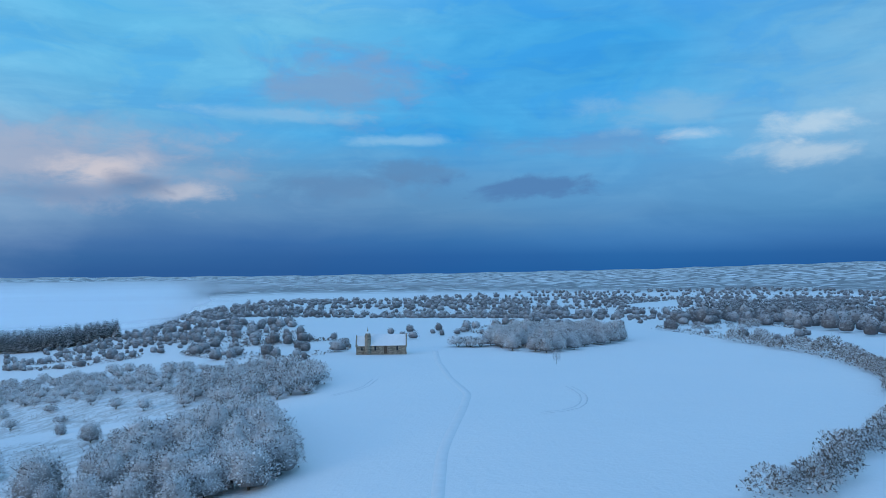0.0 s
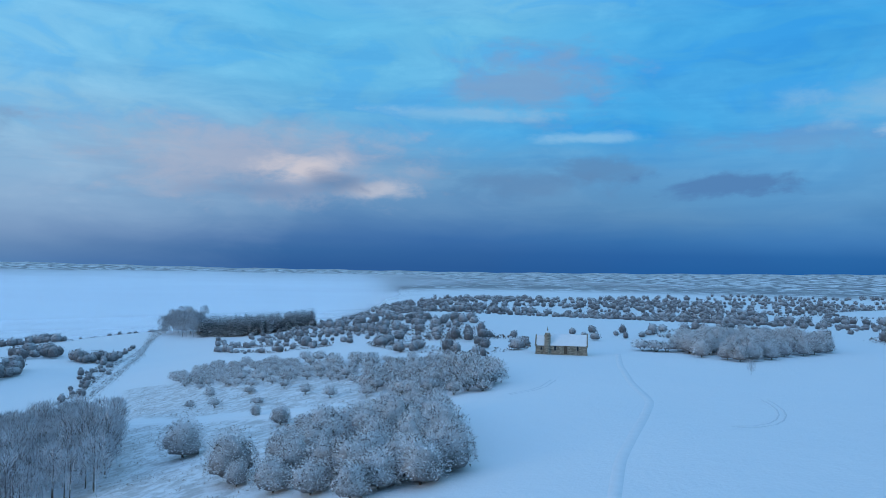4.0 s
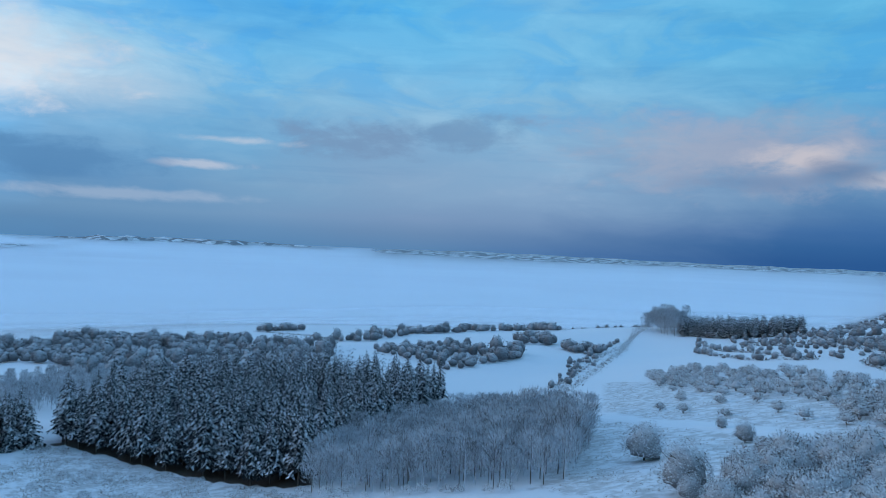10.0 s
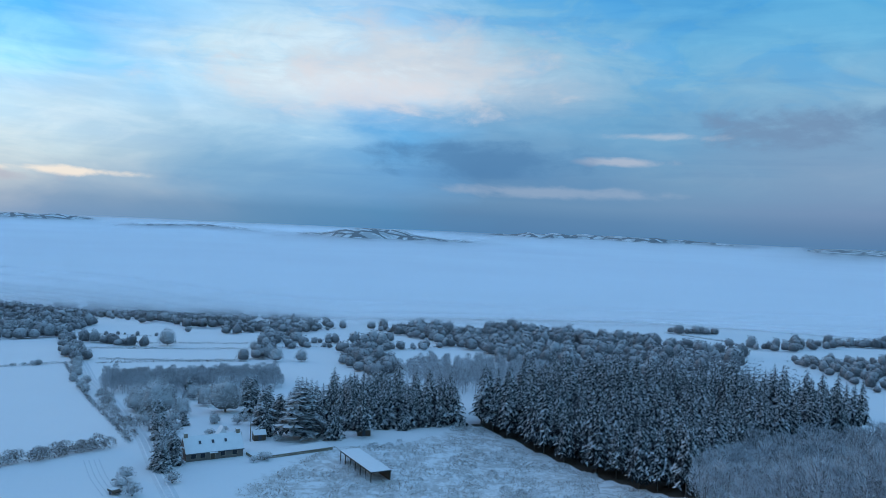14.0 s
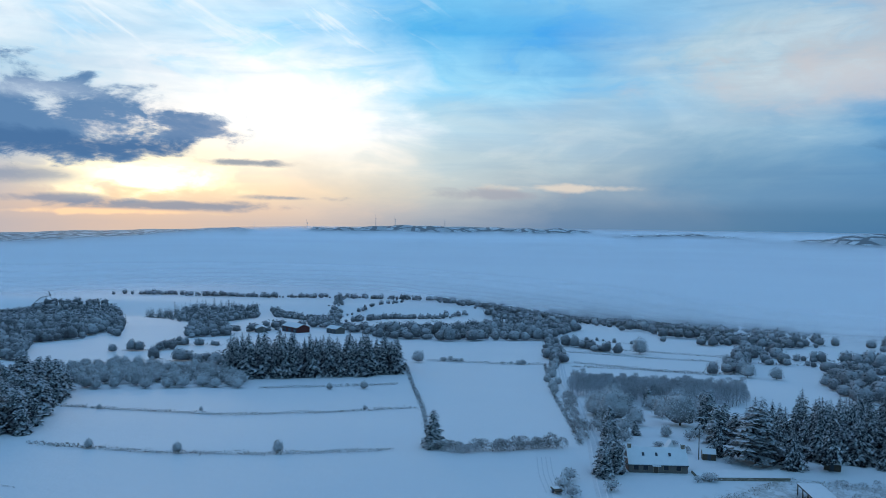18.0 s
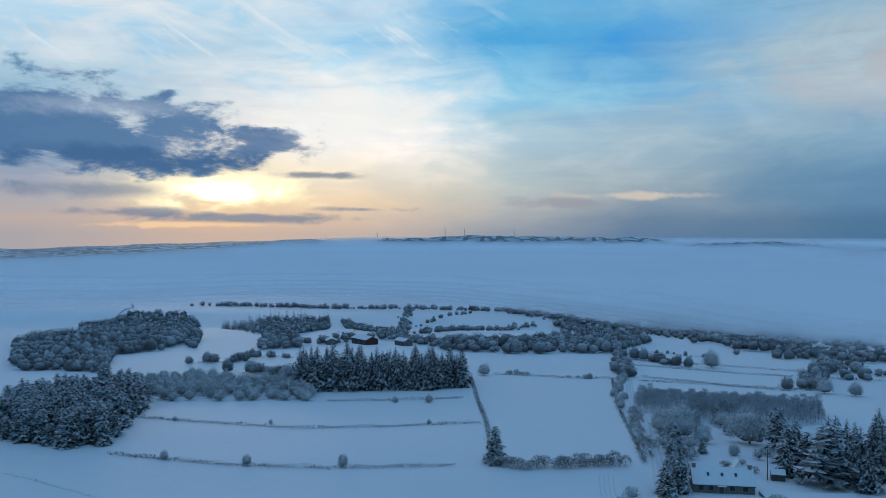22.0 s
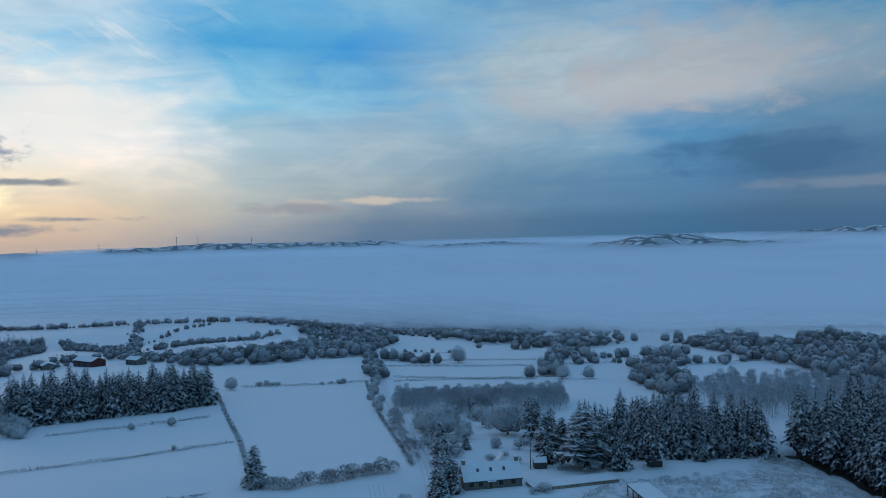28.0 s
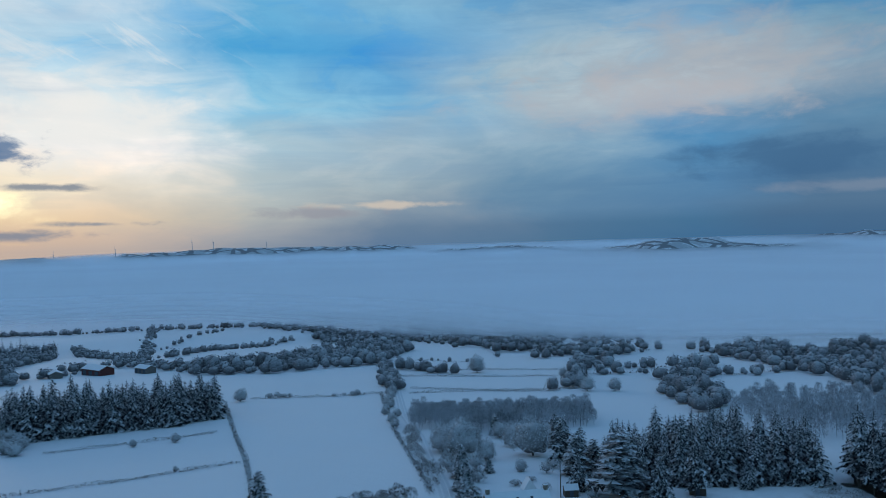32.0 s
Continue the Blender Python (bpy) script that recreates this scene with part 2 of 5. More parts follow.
sun = new("sun", bpy.data.lights.new("sun", "SUN"))
sun.data.energy, sun.data.angle, sun.data.color = 0.3, radians(12), (1.0, 0.86, 0.68)
_a, _e = radians(SUN_AZ), radians(7)
sun.matrix_world = look((0, 0, 200), (math.sin(_a) * math.cos(_e) * 100, -math.cos(_a) * math.cos(_e) * 100, 200 - math.sin(_e) * 100))


# ---- materials ----
def material(name):
    m = bpy.data.materials.new(name)
    t = nodes_of(m)
    out = wire(t, "ShaderNodeOutputMaterial")
    return m, t, out


def finish(t, out, colour, rough=0.8, bump=None, dist=0.05, strength=0.5, metal=0.0, spec=0.3):
    b = wire(t, "ShaderNodeBsdfPrincipled", {"Roughness": rough, "Metallic": metal, "Specular IOR Level": spec})
    if isinstance(colour, bpy.types.NodeSocket):
        t.links.new(colour, b.inputs["Base Color"])
    else:
        b.inputs["Base Color"].default_value = (*colour, 1)
    if bump is not None:
        n = wire(t, "ShaderNodeBump", {"Height": bump, "Distance": dist, "Strength": strength})
        t.links.new(n.outputs[0], b.inputs["Normal"])
    t.links.new(b.outputs[0], out.inputs[0])
    return b


def place_noise(t, scale, detail=4, rough=0.6, shift=0.0, stretch=(1, 1, 1)):
    g = wire(t, "ShaderNodeNewGeometry").outputs["Position"]
    v = wire(t, "ShaderNodeMapping", {0: g, 1: (shift, shift * 0.7, 0), 3: stretch}).outputs[0]
    return wire(t, "ShaderNodeTexNoise", {"Vector": v, "Scale": scale, "Detail": detail, "Roughness": rough}).outputs[0]


def plain(name, colour, rough=0.8, vary=0.25, scale=1.5, metal=0.0):
    m, t, out = material(name)
    n = place_noise(t, scale, 6)
    n2 = place_noise(t, scale * 9, 3)
    f = calc(t, "ADD", calc(t, "MULTIPLY", n, 0.7), calc(t, "MULTIPLY", n2, 0.3))
    c = ramp(t, f, [(0.3, tuple(v * (1 - vary) for v in colour)), (0.7, tuple(min(1, v * (1 + vary)) for v in colour))])
    finish(t, out, c, rough, n2, 0.02, 0.4, metal)
    return m


def snow_over(name, dark, lo=0.1, hi=0.55, white=(0.80, 0.83, 0.86), scale=0.9, island=0.5):
    """Snow that has settled on what faces the sky, over a darker surface."""
    m, t, out = material(name)
    g = wire(t, "ShaderNodeNewGeometry")
    nz = wire(t, "ShaderNodeSeparateXYZ", {0: g.outputs["Normal"]}).outputs[2]
    n = place_noise(t, scale, 4)
    r = g.outputs["Random Per Island"]
    f = calc(t, "ADD", nz, calc(t, "MULTIPLY", calc(t, "SUBTRACT", n, 0.5), 1.2))
    f = calc(t, "ADD", f, calc(t, "MULTIPLY", calc(t, "SUBTRACT", r, 0.5), island))
    c = blend(t, calc(t, "MULTIPLY", calc(t, "ADD", r, 0.35), 0.75), tuple(v * 0.6 for v in dark), tuple(v * 1.35 for v in dark))
    finish(t, out, blend(t, step(t, lo, hi, f), c, white), 0.85)
    return m


def far_frost(name, dark, white, scale=0.9, rime=0.0):
    """Crowns seen from afar: rime in soft drifts, heavier on what faces the sky."""
    m, t, out = material(name)
    g = wire(t, "ShaderNodeNewGeometry")
    nz = wire(t, "ShaderNodeSeparateXYZ", {0: g.outputs["Normal"]}).outputs[2]
    n = place_noise(t, scale, 5, 0.72)
    big = place_noise(t, 0.05, 3, 0.5, 60.0)
    f = calc(t, "ADD", calc(t, "MULTIPLY", nz, 0.5), calc(t, "MULTIPLY", calc(t, "SUBTRACT", n, 0.5), 1.3))
    f = calc(t, "ADD", f, calc(t, "MULTIPLY", calc(t, "SUBTRACT", big, 0.5), 1.1))
    f = calc(t, "ADD", f, calc(t, "MULTIPLY", calc(t, "SUBTRACT", g.outputs["Random Per Island"], 0.5), 0.3))
    finish(t, out, blend(t, step(t, -0.25 - rime, 0.9 - rime, f), dark, white), 0.9, n, 0.5, 0.6)
    return m


def frosted_twigs(name, dark, white, cover=0.0):
    """Single twigs, some bare and some coated with rime, in drifts."""
    m, t, out = material(name)
    r = wire(t, "ShaderNodeNewGeometry").outputs["Random Per Island"]
    n = place_noise(t, 0.55, 4, 0.65)
    big = place_noise(t, 0.07, 3, 0.5, 60.0)
    f = calc(t, "ADD", r, calc(t, "MULTIPLY", calc(t, "SUBTRACT", n, 0.5), 1.5))
    f = calc(t, "ADD", f, calc(t, "MULTIPLY", calc(t, "SUBTRACT", big, 0.5), 0.8))
    bark = blend(t, big, dark, tuple(v * k for v, k in zip(dark, (1.25, 1.0, 0.85))))
    finish(t, out, blend(t, step(t, 0.05 - cover, 0.75 - cover, f), bark, white), 0.9)
    return m


def make_ground_material():
    m, t, out = material("snow_ground")
    pos = wire(t, "ShaderNodeNewGeometry").outputs["Position"]
    s = wire(t, "ShaderNodeSeparateXYZ", {0: pos})
    dist = wire(t, "ShaderNodeVectorMath", {0: pos}, operation="LENGTH").outputs["Value"]
    big = place_noise(t, 0.02, 4)
    fine = place_noise(t, 1.6, 6)
    grass = place_noise(t, 0.35, 6, 0.7, 31.0)
    snow = blend(t, big, (0.78, 0.82, 0.86), (0.86, 0.88, 0.90))
    rough_land = wire(t, "ShaderNodeAttribute", None, attribute_name="rough").outputs["Fac"]
    tuft = calc(t, "MULTIPLY", step(t, 0.40, 0.62, grass), rough_land)
    snow = blend(t, calc(t, "MULTIPLY", tuft, 0.55), snow, (0.33, 0.31, 0.29))
    snow = blend(t, calc(t, "MULTIPLY", step(t, 0.58, 0.8, fine), 0.16), snow, (0.55, 0.57, 0.58))
    litter = wire(t, "ShaderNodeAttribute", None, attribute_name="litter").outputs["Fac"]
    bare = step(t, 0.35, 0.6, calc(t, "ADD", calc(t, "MULTIPLY", litter, 0.75), calc(t, "MULTIPLY", calc(t, "SUBTRACT", grass, 0.5), 0.9)))
    snow = blend(t, bare, snow, blend(t, fine, (0.06, 0.05, 0.042), (0.13, 0.105, 0.085)))
    # far country: fields with hedges and woods, the farthest woods paled as by haze
    warp = wire(t, "ShaderNodeTexNoise", {"Vector": pos, "Scale": 0.006, "Detail": 3}).outputs[1]
    v = wire(t, "ShaderNodeVectorMath", {0: pos, 1: wire(t, "ShaderNodeVectorMath", {0: warp, 3: 90.0}, operation="SCALE").outputs[0]}, operation="ADD").outputs[0]
    cells = wire(t, "ShaderNodeTexVoronoi", {"Vector": v, "Scale": 0.013}, feature="DISTANCE_TO_EDGE").outputs[0]
    hedge = step(t, 0.16, 0.08, cells)
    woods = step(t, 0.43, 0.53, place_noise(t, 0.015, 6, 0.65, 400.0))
    # distance haze put into the colour: woods fade towards snow past 2500 m
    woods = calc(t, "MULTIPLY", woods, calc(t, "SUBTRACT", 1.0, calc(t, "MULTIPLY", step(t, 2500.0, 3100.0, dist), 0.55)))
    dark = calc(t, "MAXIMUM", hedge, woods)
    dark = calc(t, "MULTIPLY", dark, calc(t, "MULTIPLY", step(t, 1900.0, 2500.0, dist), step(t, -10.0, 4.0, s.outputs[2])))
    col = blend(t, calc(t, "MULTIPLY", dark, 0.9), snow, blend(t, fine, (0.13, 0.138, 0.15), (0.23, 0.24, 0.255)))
    h = calc(t, "ADD", fine, calc(t, "MULTIPLY", place_noise(t, 0.25, 3), 2.0))
    finish(t, out, col, 0.7, h, 0.2, 0.6)
    return m


def make_fog_material(name, density, shift):
    m, t, out = material(name)
    n = place_noise(t, 0.0032, 2, 0.45, shift, (1.0, 1.0, 0.2))
    big = place_noise(t, 0.0011, 3, 0.5, shift * 3, (1.0, 1.0, 0.2))
    fade = wire(t, "ShaderNodeAttribute", None, attribute_name="thick").outputs["Fac"]
    wisps = calc(t, "ADD", calc(t, "MULTIPLY", calc(t, "SUBTRACT", n, 0.5), 0.9), calc(t, "MULTIPLY", calc(t, "SUBTRACT", big, 0.5), 0.8))
    a = step(t, 0.12, 1.0, calc(t, "ADD", calc(t, "MULTIPLY", wisps, calc(t, "SUBTRACT", 1.15, fade)), fade))
    a = calc(t, "MULTIPLY", a, step(t, 0.0, 0.2, fade))
    a = calc(t, "MULTIPLY", calc(t, "MULTIPLY", a, density), calc(t, "ADD", 0.8, calc(t, "MULTIPLY", big, 0.4)))
    back = wire(t, "ShaderNodeBsdfDiffuse", {0: (0.86, 0.885, 0.91, 1)})
    on = wire(t, "ShaderNodeBsdfTranslucent", {0: (0.86, 0.885, 0.91, 1)})
    dif = wire(t, "ShaderNodeMixShader", {0: 0.5, 1: back.outputs[0], 2: on.outputs[0]})
    tr = wire(t, "ShaderNodeBsdfTransparent")
    mix = wire(t, "ShaderNodeMixShader", {0: a, 1: tr.outputs[0], 2: dif.outputs[0]})
    t.links.new(mix.outputs[0], out.inputs[0])
    return m


def make_stone():
    m, t, out = material("chapel_stone")
    n = place_noise(t, 2.2, 5)
    pos = wire(t, "ShaderNodeNewGeometry").outputs["Position"]
    cells = wire(t, "ShaderNodeTexVoronoi", {"Vector": wire(t, "ShaderNodeMapping", {0: pos, 3: (1.0, 1.0, 1.9)}).outputs[0], "Scale": 1.7}).outputs
    c = ramp(t, wire(t, "ShaderNodeSeparateXYZ", {0: cells[1]}).outputs[0], [(0.0, (0.16, 0.13, 0.10)), (0.5, (0.30, 0.25, 0.19)), (1.0, (0.44, 0.38, 0.30))])
    c = blend(t, calc(t, "MULTIPLY", n, 0.6), c, (0.20, 0.18, 0.15))
    finish(t, out, c, 0.9, cells[0], 0.05, 0.5)
    return m


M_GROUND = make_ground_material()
M_STONE = make_stone()
M_TWIG_DARK = frosted_twigs("frosted_scrub", (0.12, 0.108, 0.10), (0.70, 0.73, 0.76), -0.15)
M_LARCH = frosted_twigs("frosted_saplings", (0.15, 0.15, 0.16), (0.58, 0.61, 0.65), 0.08)
M_SPRUCE = snow_over("snowy_spruce", (0.016, 0.019, 0.022), 0.64, 1.2, (0.76, 0.79, 0.83), 1.6, 0.7)
M_FAR = far_frost("far_frosted_trees", (0.12, 0.115, 0.12), (0.62, 0.64, 0.67), 1.4)
M_CROWN = frosted_twigs("frosted_crowns", (0.12, 0.108, 0.105), (0.78, 0.80, 0.825), 0.08)
M_GRASS = frosted_twigs("frosted_grass", (0.24, 0.20, 0.165), (0.72, 0.75, 0.78), -0.1)
M_INNER = far_frost("inner_twigs", (0.16, 0.148, 0.146), (0.66, 0.67, 0.69), 4.5, 0.25)
M_BARK = plain("bark", (0.10, 0.08, 0.065), 0.9, 0.35, 3.0)
M_SNOW = plain("roof_snow", (0.82, 0.85, 0.88), 0.75, 0.04, 0.8)
M_SLATE = plain("dark_slate", (0.07, 0.08, 0.10), 0.6, 0.3, 2.0)
M_WOOD = plain("dark_wood", (0.10, 0.075, 0.055), 0.8, 0.3, 4.0)
M_RENDER = plain("grey_wall", (0.17, 0.15, 0.135), 0.9, 0.2, 1.2)
M_GLASS = plain("dark_glass", (0.03, 0.035, 0.045), 0.15, 0.2, 2.0)
M_WHITE = plain("white_paint", (0.78, 0.78, 0.78), 0.6, 0.05, 2.0)
M_RED = plain("rust_red_sheet", (0.12, 0.035, 0.03), 0.7, 0.25, 2.0)
M_TRACK = plain("trodden_snow", (0.70, 0.74, 0.78), 0.8, 0.1, 0.8)
M_FAINT = plain("faint_tracks", (0.78, 0.81, 0.84), 0.8, 0.05, 0.8)
M_MAST = plain("white_mast", (0.6, 0.62, 0.65), 0.5, 0.05, 0.1)


# ---- the lie of the land ----
def sm(a, b, x):
    t = np.clip((x - a) / (b - a), 0, 1)
    return t * t * (3 - 2 * t)


def ripple(x, y):
    return (np.sin(x * 0.031 + y * 0.017) + np.sin(y * 0.043 - x * 0.011 + 1.3) + 0.6 * np.sin(x * 0.09 + y * 0.11))


CREST = ([-180, -45, -31, -15, -3, 9, 27, 36, 44, 50, 54, 118, 124, 129, 136, 143, 160, 180], [100, 130, 124, 92, 78, 70, 74, 84, 93, 84, -10, -10, 74, 60, 44, 22, 40, 80])
HILLS = [
    (3450, 300, [70, 73.2, 75, 76.9, 78.4, 81.6, 83.4, 85.8, 88.5], [30, 52, 56, 66, 90, 90, 70, 52, 30]),
    (3800, 260, [87.5, 88.2, 91.8, 95, 98, 99.5], [30, 56, 74, 70, 60, 30]),
    (4080, 280, [98.5, 100.4, 103.6, 108, 112.5, 116.5, 119, 121], [60, 92, 90, 95, 100, 86, 82, 40]),
    (4400, 240, [51, 55, 60, 64, 69, 74], [60, 88, 102, 105, 101, 70]),
]


def height_raw(x, y):
    x, y = np.asarray(x, float), np.asarray(y, float)
    a = radians(105)
    s = -x * math.sin(a) + y * math.cos(a)
    n = y + 0.15 * x
    z = 74 - 33 * sm(-40, 160, s) - 0.055 * np.maximum(0, s - 200) * sm(170, 300, s)
    z = z - 24 * sm(280, 900, n) - 12 * sm(800, 1700, n)
    z = np.maximum(z, -22)
    z = z + 13 * np.exp(-(((x + 300) / 90) ** 2 + ((y - 560) / 80) ** 2))
    r = np.hypot(x, y)
    az = np.degrees(np.arctan2(-x, y))
    # valley under the fog
    z = z - 22 * sm(650, 1250, r) * sm(8, 26, az) * sm(-6, 2, z)
    z = z + 0.12 * ripple(x, y) * sm(30, 120, r)
    # far land up to the horizon: low country, with the fog sea between
    crest = np.interp(az, *CREST) + 2.0 * np.sin(az * 1.3 + 2) + 1.2 * np.sin(az * 3.1)
    far = sm(2600, 4400, r)
    z = z * (1 - far) + crest * far
    # hills that stand out of the fog: distance, depth, then azimuth and crest
    for hr, deep, ha, top in HILLS:
        c = np.interp(az, ha, top, left=-60, right=-60) + 3.0 * np.sin(az * 2.9 + hr) + 1.6 * np.sin(az * 7.3)
        u = (r - hr - 60 * np.sin(az * 0.9)) / deep
        z = np.maximum(z, (c + 60) * np.exp(-u * u) - 60)
    return z


def height(x, y):
    return float(height_raw(x, y))


def mesh_of(name, verts, faces, mat, smooth=False):
    """A mesh from arrays: verts (n, 3), faces (m, 3) or (m, 4)."""
    verts, faces = np.asarray(verts, np.float32), np.asarray(faces, np.int32)
    k = faces.shape[1]
    me = bpy.data.meshes.new(name)
    me.vertices.add(len(verts))
    me.vertices.foreach_set("co", verts.ravel())
    me.loops.add(faces.size)
    me.loops.foreach_set("vertex_index", faces.ravel())
    me.polygons.add(len(faces))
    me.polygons.foreach_set("loop_start", np.arange(len(faces), dtype=np.int32) * k)
    me.polygons.foreach_set("loop_total", np.full(len(faces), k, np.int32))
    me.update(calc_edges=True)
    if smooth:
        me.polygons.foreach_set("use_smooth", np.ones(len(faces), bool))
    me.materials.append(mat)
    return me


def inside(poly, x, y):
    c = np.zeros(np.shape(x), bool)
    for (x1, y1), (x2, y2) in zip(poly, poly[1:] + poly[:1]):
        cross = (y1 > y) != (y2 > y)
        with np.errstate(divide="ignore", invalid="ignore"):
            c ^= cross & (x < (x2 - x1) * (y - y1) / ((y2 - y1) or 1e-9) + x1)
    return c


SPRUCE = [(-234, 80), (-195, 92), (-159, 101), (-148, 106), (-168, 128), (-190, 175), (-215, 215), (-275, 205), (-300, 150), (-262, 110)]
GARDEN = [(-237, 20), (-234, 38), (-232, 56), (-234, 74), (-256, 78), (-282, 60), (-262, 30), (-246, 20)]
FIELD_FIRS = [(-300, -198), (-303, -182), (-320, -165), (-333, -145), (-352, -134), (-372, -146), (-335, -215)]
EDGE_PINES = [(-162, -212), (-164, -189), (-171, -176), (-243, -232), (-262, -262), (-200, -262)]
ROUGH = [
    [(-232, 78), (-160, 100), (-128, 100), (-150, 60), (-165, 10), (-178, 5), (-212, 30), (-216, 55)],
    [(-190, 290), (-95, 255), (-48, 205), (-38, 156), (-64, 164), (-108, 186), (-140, 210)],
    [(-137, 195), (-72, 158), (-40, 140), (-52, 100), (-88, 112), (-112, 160)],
]


def make_ground():
    az = np.radians(np.concatenate([np.arange(-70, 175, 0.6), np.arange(175, 290, 5)]))
    r = [0.0, 12.0]
    while r[-1] < 4700:
        r.append(r[-1] + max(2.6, r[-1] * 0.018))
    r = np.array(r[1:])
    A, Rr = np.meshgrid(az, r)
    X, Y = -np.sin(A) * Rr, np.cos(A) * Rr
    Z = height_raw(X, Y)
    n, m = A.shape
    verts = np.stack([X, Y, Z], -1).reshape(-1, 3)
    verts = np.vstack([verts, [[0, 0, height(0, 0)]]])
    i, j = np.meshgrid(np.arange(n - 1), np.arange(m), indexing="ij")
    k = (j + 1) % m
    quads = np.stack([i * m + j, (i + 1) * m + j, (i + 1) * m + k, i * m + k], -1).reshape(-1, 4)
    tris = np.concatenate([quads[:, [0, 2, 1]], quads[:, [0, 3, 2]]])
    jj = np.arange(m)
    hub = np.stack([jj, (jj + 1) % m, np.full(m, n * m)], -1)
    tris = np.concatenate([tris[:, [0, 2, 1]], hub])
    me = mesh_of("ground", verts, tris, M_GROUND, True)
    wild = np.zeros(len(verts), np.float32)
    for p in ROUGH:
        wild = np.maximum(wild, inside(p, verts[:, 0], verts[:, 1]).astype(np.float32))
    me.attributes.new("rough", "FLOAT", "POINT").data.foreach_set("value", wild)
    deep = np.zeros(len(verts), np.float32)
    for p in (SPRUCE, GARDEN, FIELD_FIRS, EDGE_PINES):
        deep = np.maximum(deep, inside(p, verts[:, 0], verts[:, 1]).astype(np.float32))
    me.attributes.new("litter", "FLOAT", "POINT").data.foreach_set("value", deep)
    return tagged(new("ground", me), "snow-covered hillside fields falling to a foggy valley", "ground", kind="structure")


def part(name, data, parent, label=""):
    ob = new(name, data)
    ob.parent = parent
    return tagged(ob, label)


def box(bm, x0, x1, y0, y1, z0, z1):
    v = [bm.verts.new(p) for p in ((x0, y0, z0), (x1, y0, z0), (x1, y1, z0), (x0, y1, z0), (x0, y0, z1), (x1, y0, z1), (x1, y1, z1), (x0, y1, z1))]
    for f in ((3, 2, 1, 0), (4, 5, 6, 7), (0, 1, 5, 4), (1, 2, 6, 5), (2, 3, 7, 6), (3, 0, 4, 7)):
        bm.faces.new([v[i] for i in f])


def prism(bm, outline, y0, y1):
    """An outline in x, z pushed from y0 to y1."""
    a = [bm.verts.new((x, y0, z)) for x, z in outline]
    b = [bm.verts.new((x, y1, z)) for x, z in outline]
    n = len(outline)
    bm.faces.new(a)
    bm.faces.new(b[::-1])
    for i in range(n):
        bm.faces.new((a[i], b[i], b[(i + 1) % n], a[(i + 1) % n]))


def lathe(bm, rings, sides=12, x=0.0, y=0.0):
    prev = None
    for r, z in rings:
        ring = [bm.verts.new((x + r * math.cos(2 * math.pi * i / sides), y + r * math.sin(2 * math.pi * i / sides), z)) for i in range(sides)]
        if prev:
            for i in range(sides):
                bm.faces.new((prev[i], prev[(i + 1) % sides], ring[(i + 1) % sides], ring[i]))
        prev = ring
    bm.faces.new(prev)


def built(name, bm, mat, bevel=0.0):
    if bevel:
        bmesh.ops.bevel(bm, geom=bm.edges[:], offset=bevel, segments=1, affect="EDGES")
    bmesh.ops.recalc_face_normals(bm, faces=bm.faces[:])
    me = bpy.data.meshes.new(name)
    bm.to_mesh(me)
    bm.free()
    me.materials.append(mat)
    return me


def shape(name, mat, fn, bevel=0.0):
    bm = bmesh.new()
    fn(bm)
    return built(name, bm, mat, bevel)


# ---- trees ----
rng = np.random.default_rng(11)


def tube(p0, p1, r0, r1, sides=5):
    p0, p1 = np.array(p0, float), np.array(p1, float)
    d = p1 - p0
    d /= np.linalg.norm(d)
    a = np.cross(d, [0.3, 0.9, 0.2])
    a /= np.linalg.norm(a)
    b = np.cross(d, a)
    ang = np.arange(sides) * 2 * math.pi / sides
    ring = np.cos(ang)[:, None] * a + np.sin(ang)[:, None] * b
    v = np.vstack([p0 + ring * r0, p1 + ring * r1])
    f = []
    for i in range(sides):
        j = (i + 1) % sides
        f += [(i, j, sides + j), (i, sides + j, sides + i)]
    return v, np.array(f)


def join(pieces):
    vs, fs, o = [], [], 0
    for v, f in pieces:
        vs.append(v)
        fs.append(np.asarray(f) + o)
        o += len(v)
    return np.vstack(vs), np.vstack(fs)


def ico(level):
    p = (1 + 5 ** 0.5) / 2
    v = [(-1, p, 0), (1, p, 0), (-1, -p, 0), (1, -p, 0), (0, -1, p), (0, 1, p), (0, -1, -p), (0, 1, -p), (p, 0, -1), (p, 0, 1), (-p, 0, -1), (-p, 0, 1)]
    f = [(0, 11, 5), (0, 5, 1), (0, 1, 7), (0, 7, 10), (0, 10, 11), (1, 5, 9), (5, 11, 4), (11, 10, 2), (10, 7, 6), (7, 1, 8)]
    f += [(3, 9, 4), (3, 4, 2), (3, 2, 6), (3, 6, 8), (3, 8, 9), (4, 9, 5), (2, 4, 11), (6, 2, 10), (8, 6, 7), (9, 8, 1)]
    v = [np.array(q) / np.linalg.norm(q) for q in v]
    for _ in range(level):
        mid, g = {}, []
        for tri in f:
            m = []
            for i in range(3):
                e = tuple(sorted((tri[i], tri[(i + 1) % 3])))
                if e not in mid:
                    q = v[e[0]] + v[e[1]]
                    v.append(q / np.linalg.norm(q))
                    mid[e] = len(v) - 1
                m.append(mid[e])
            g += [(tri[0], m[0], m[2]), (tri[1], m[1], m[0]), (tri[2], m[2], m[1]), tuple(m)]
        f = g
    return np.array(v), np.array(f)


ICO = [ico(0), ico(1), ico(2)]


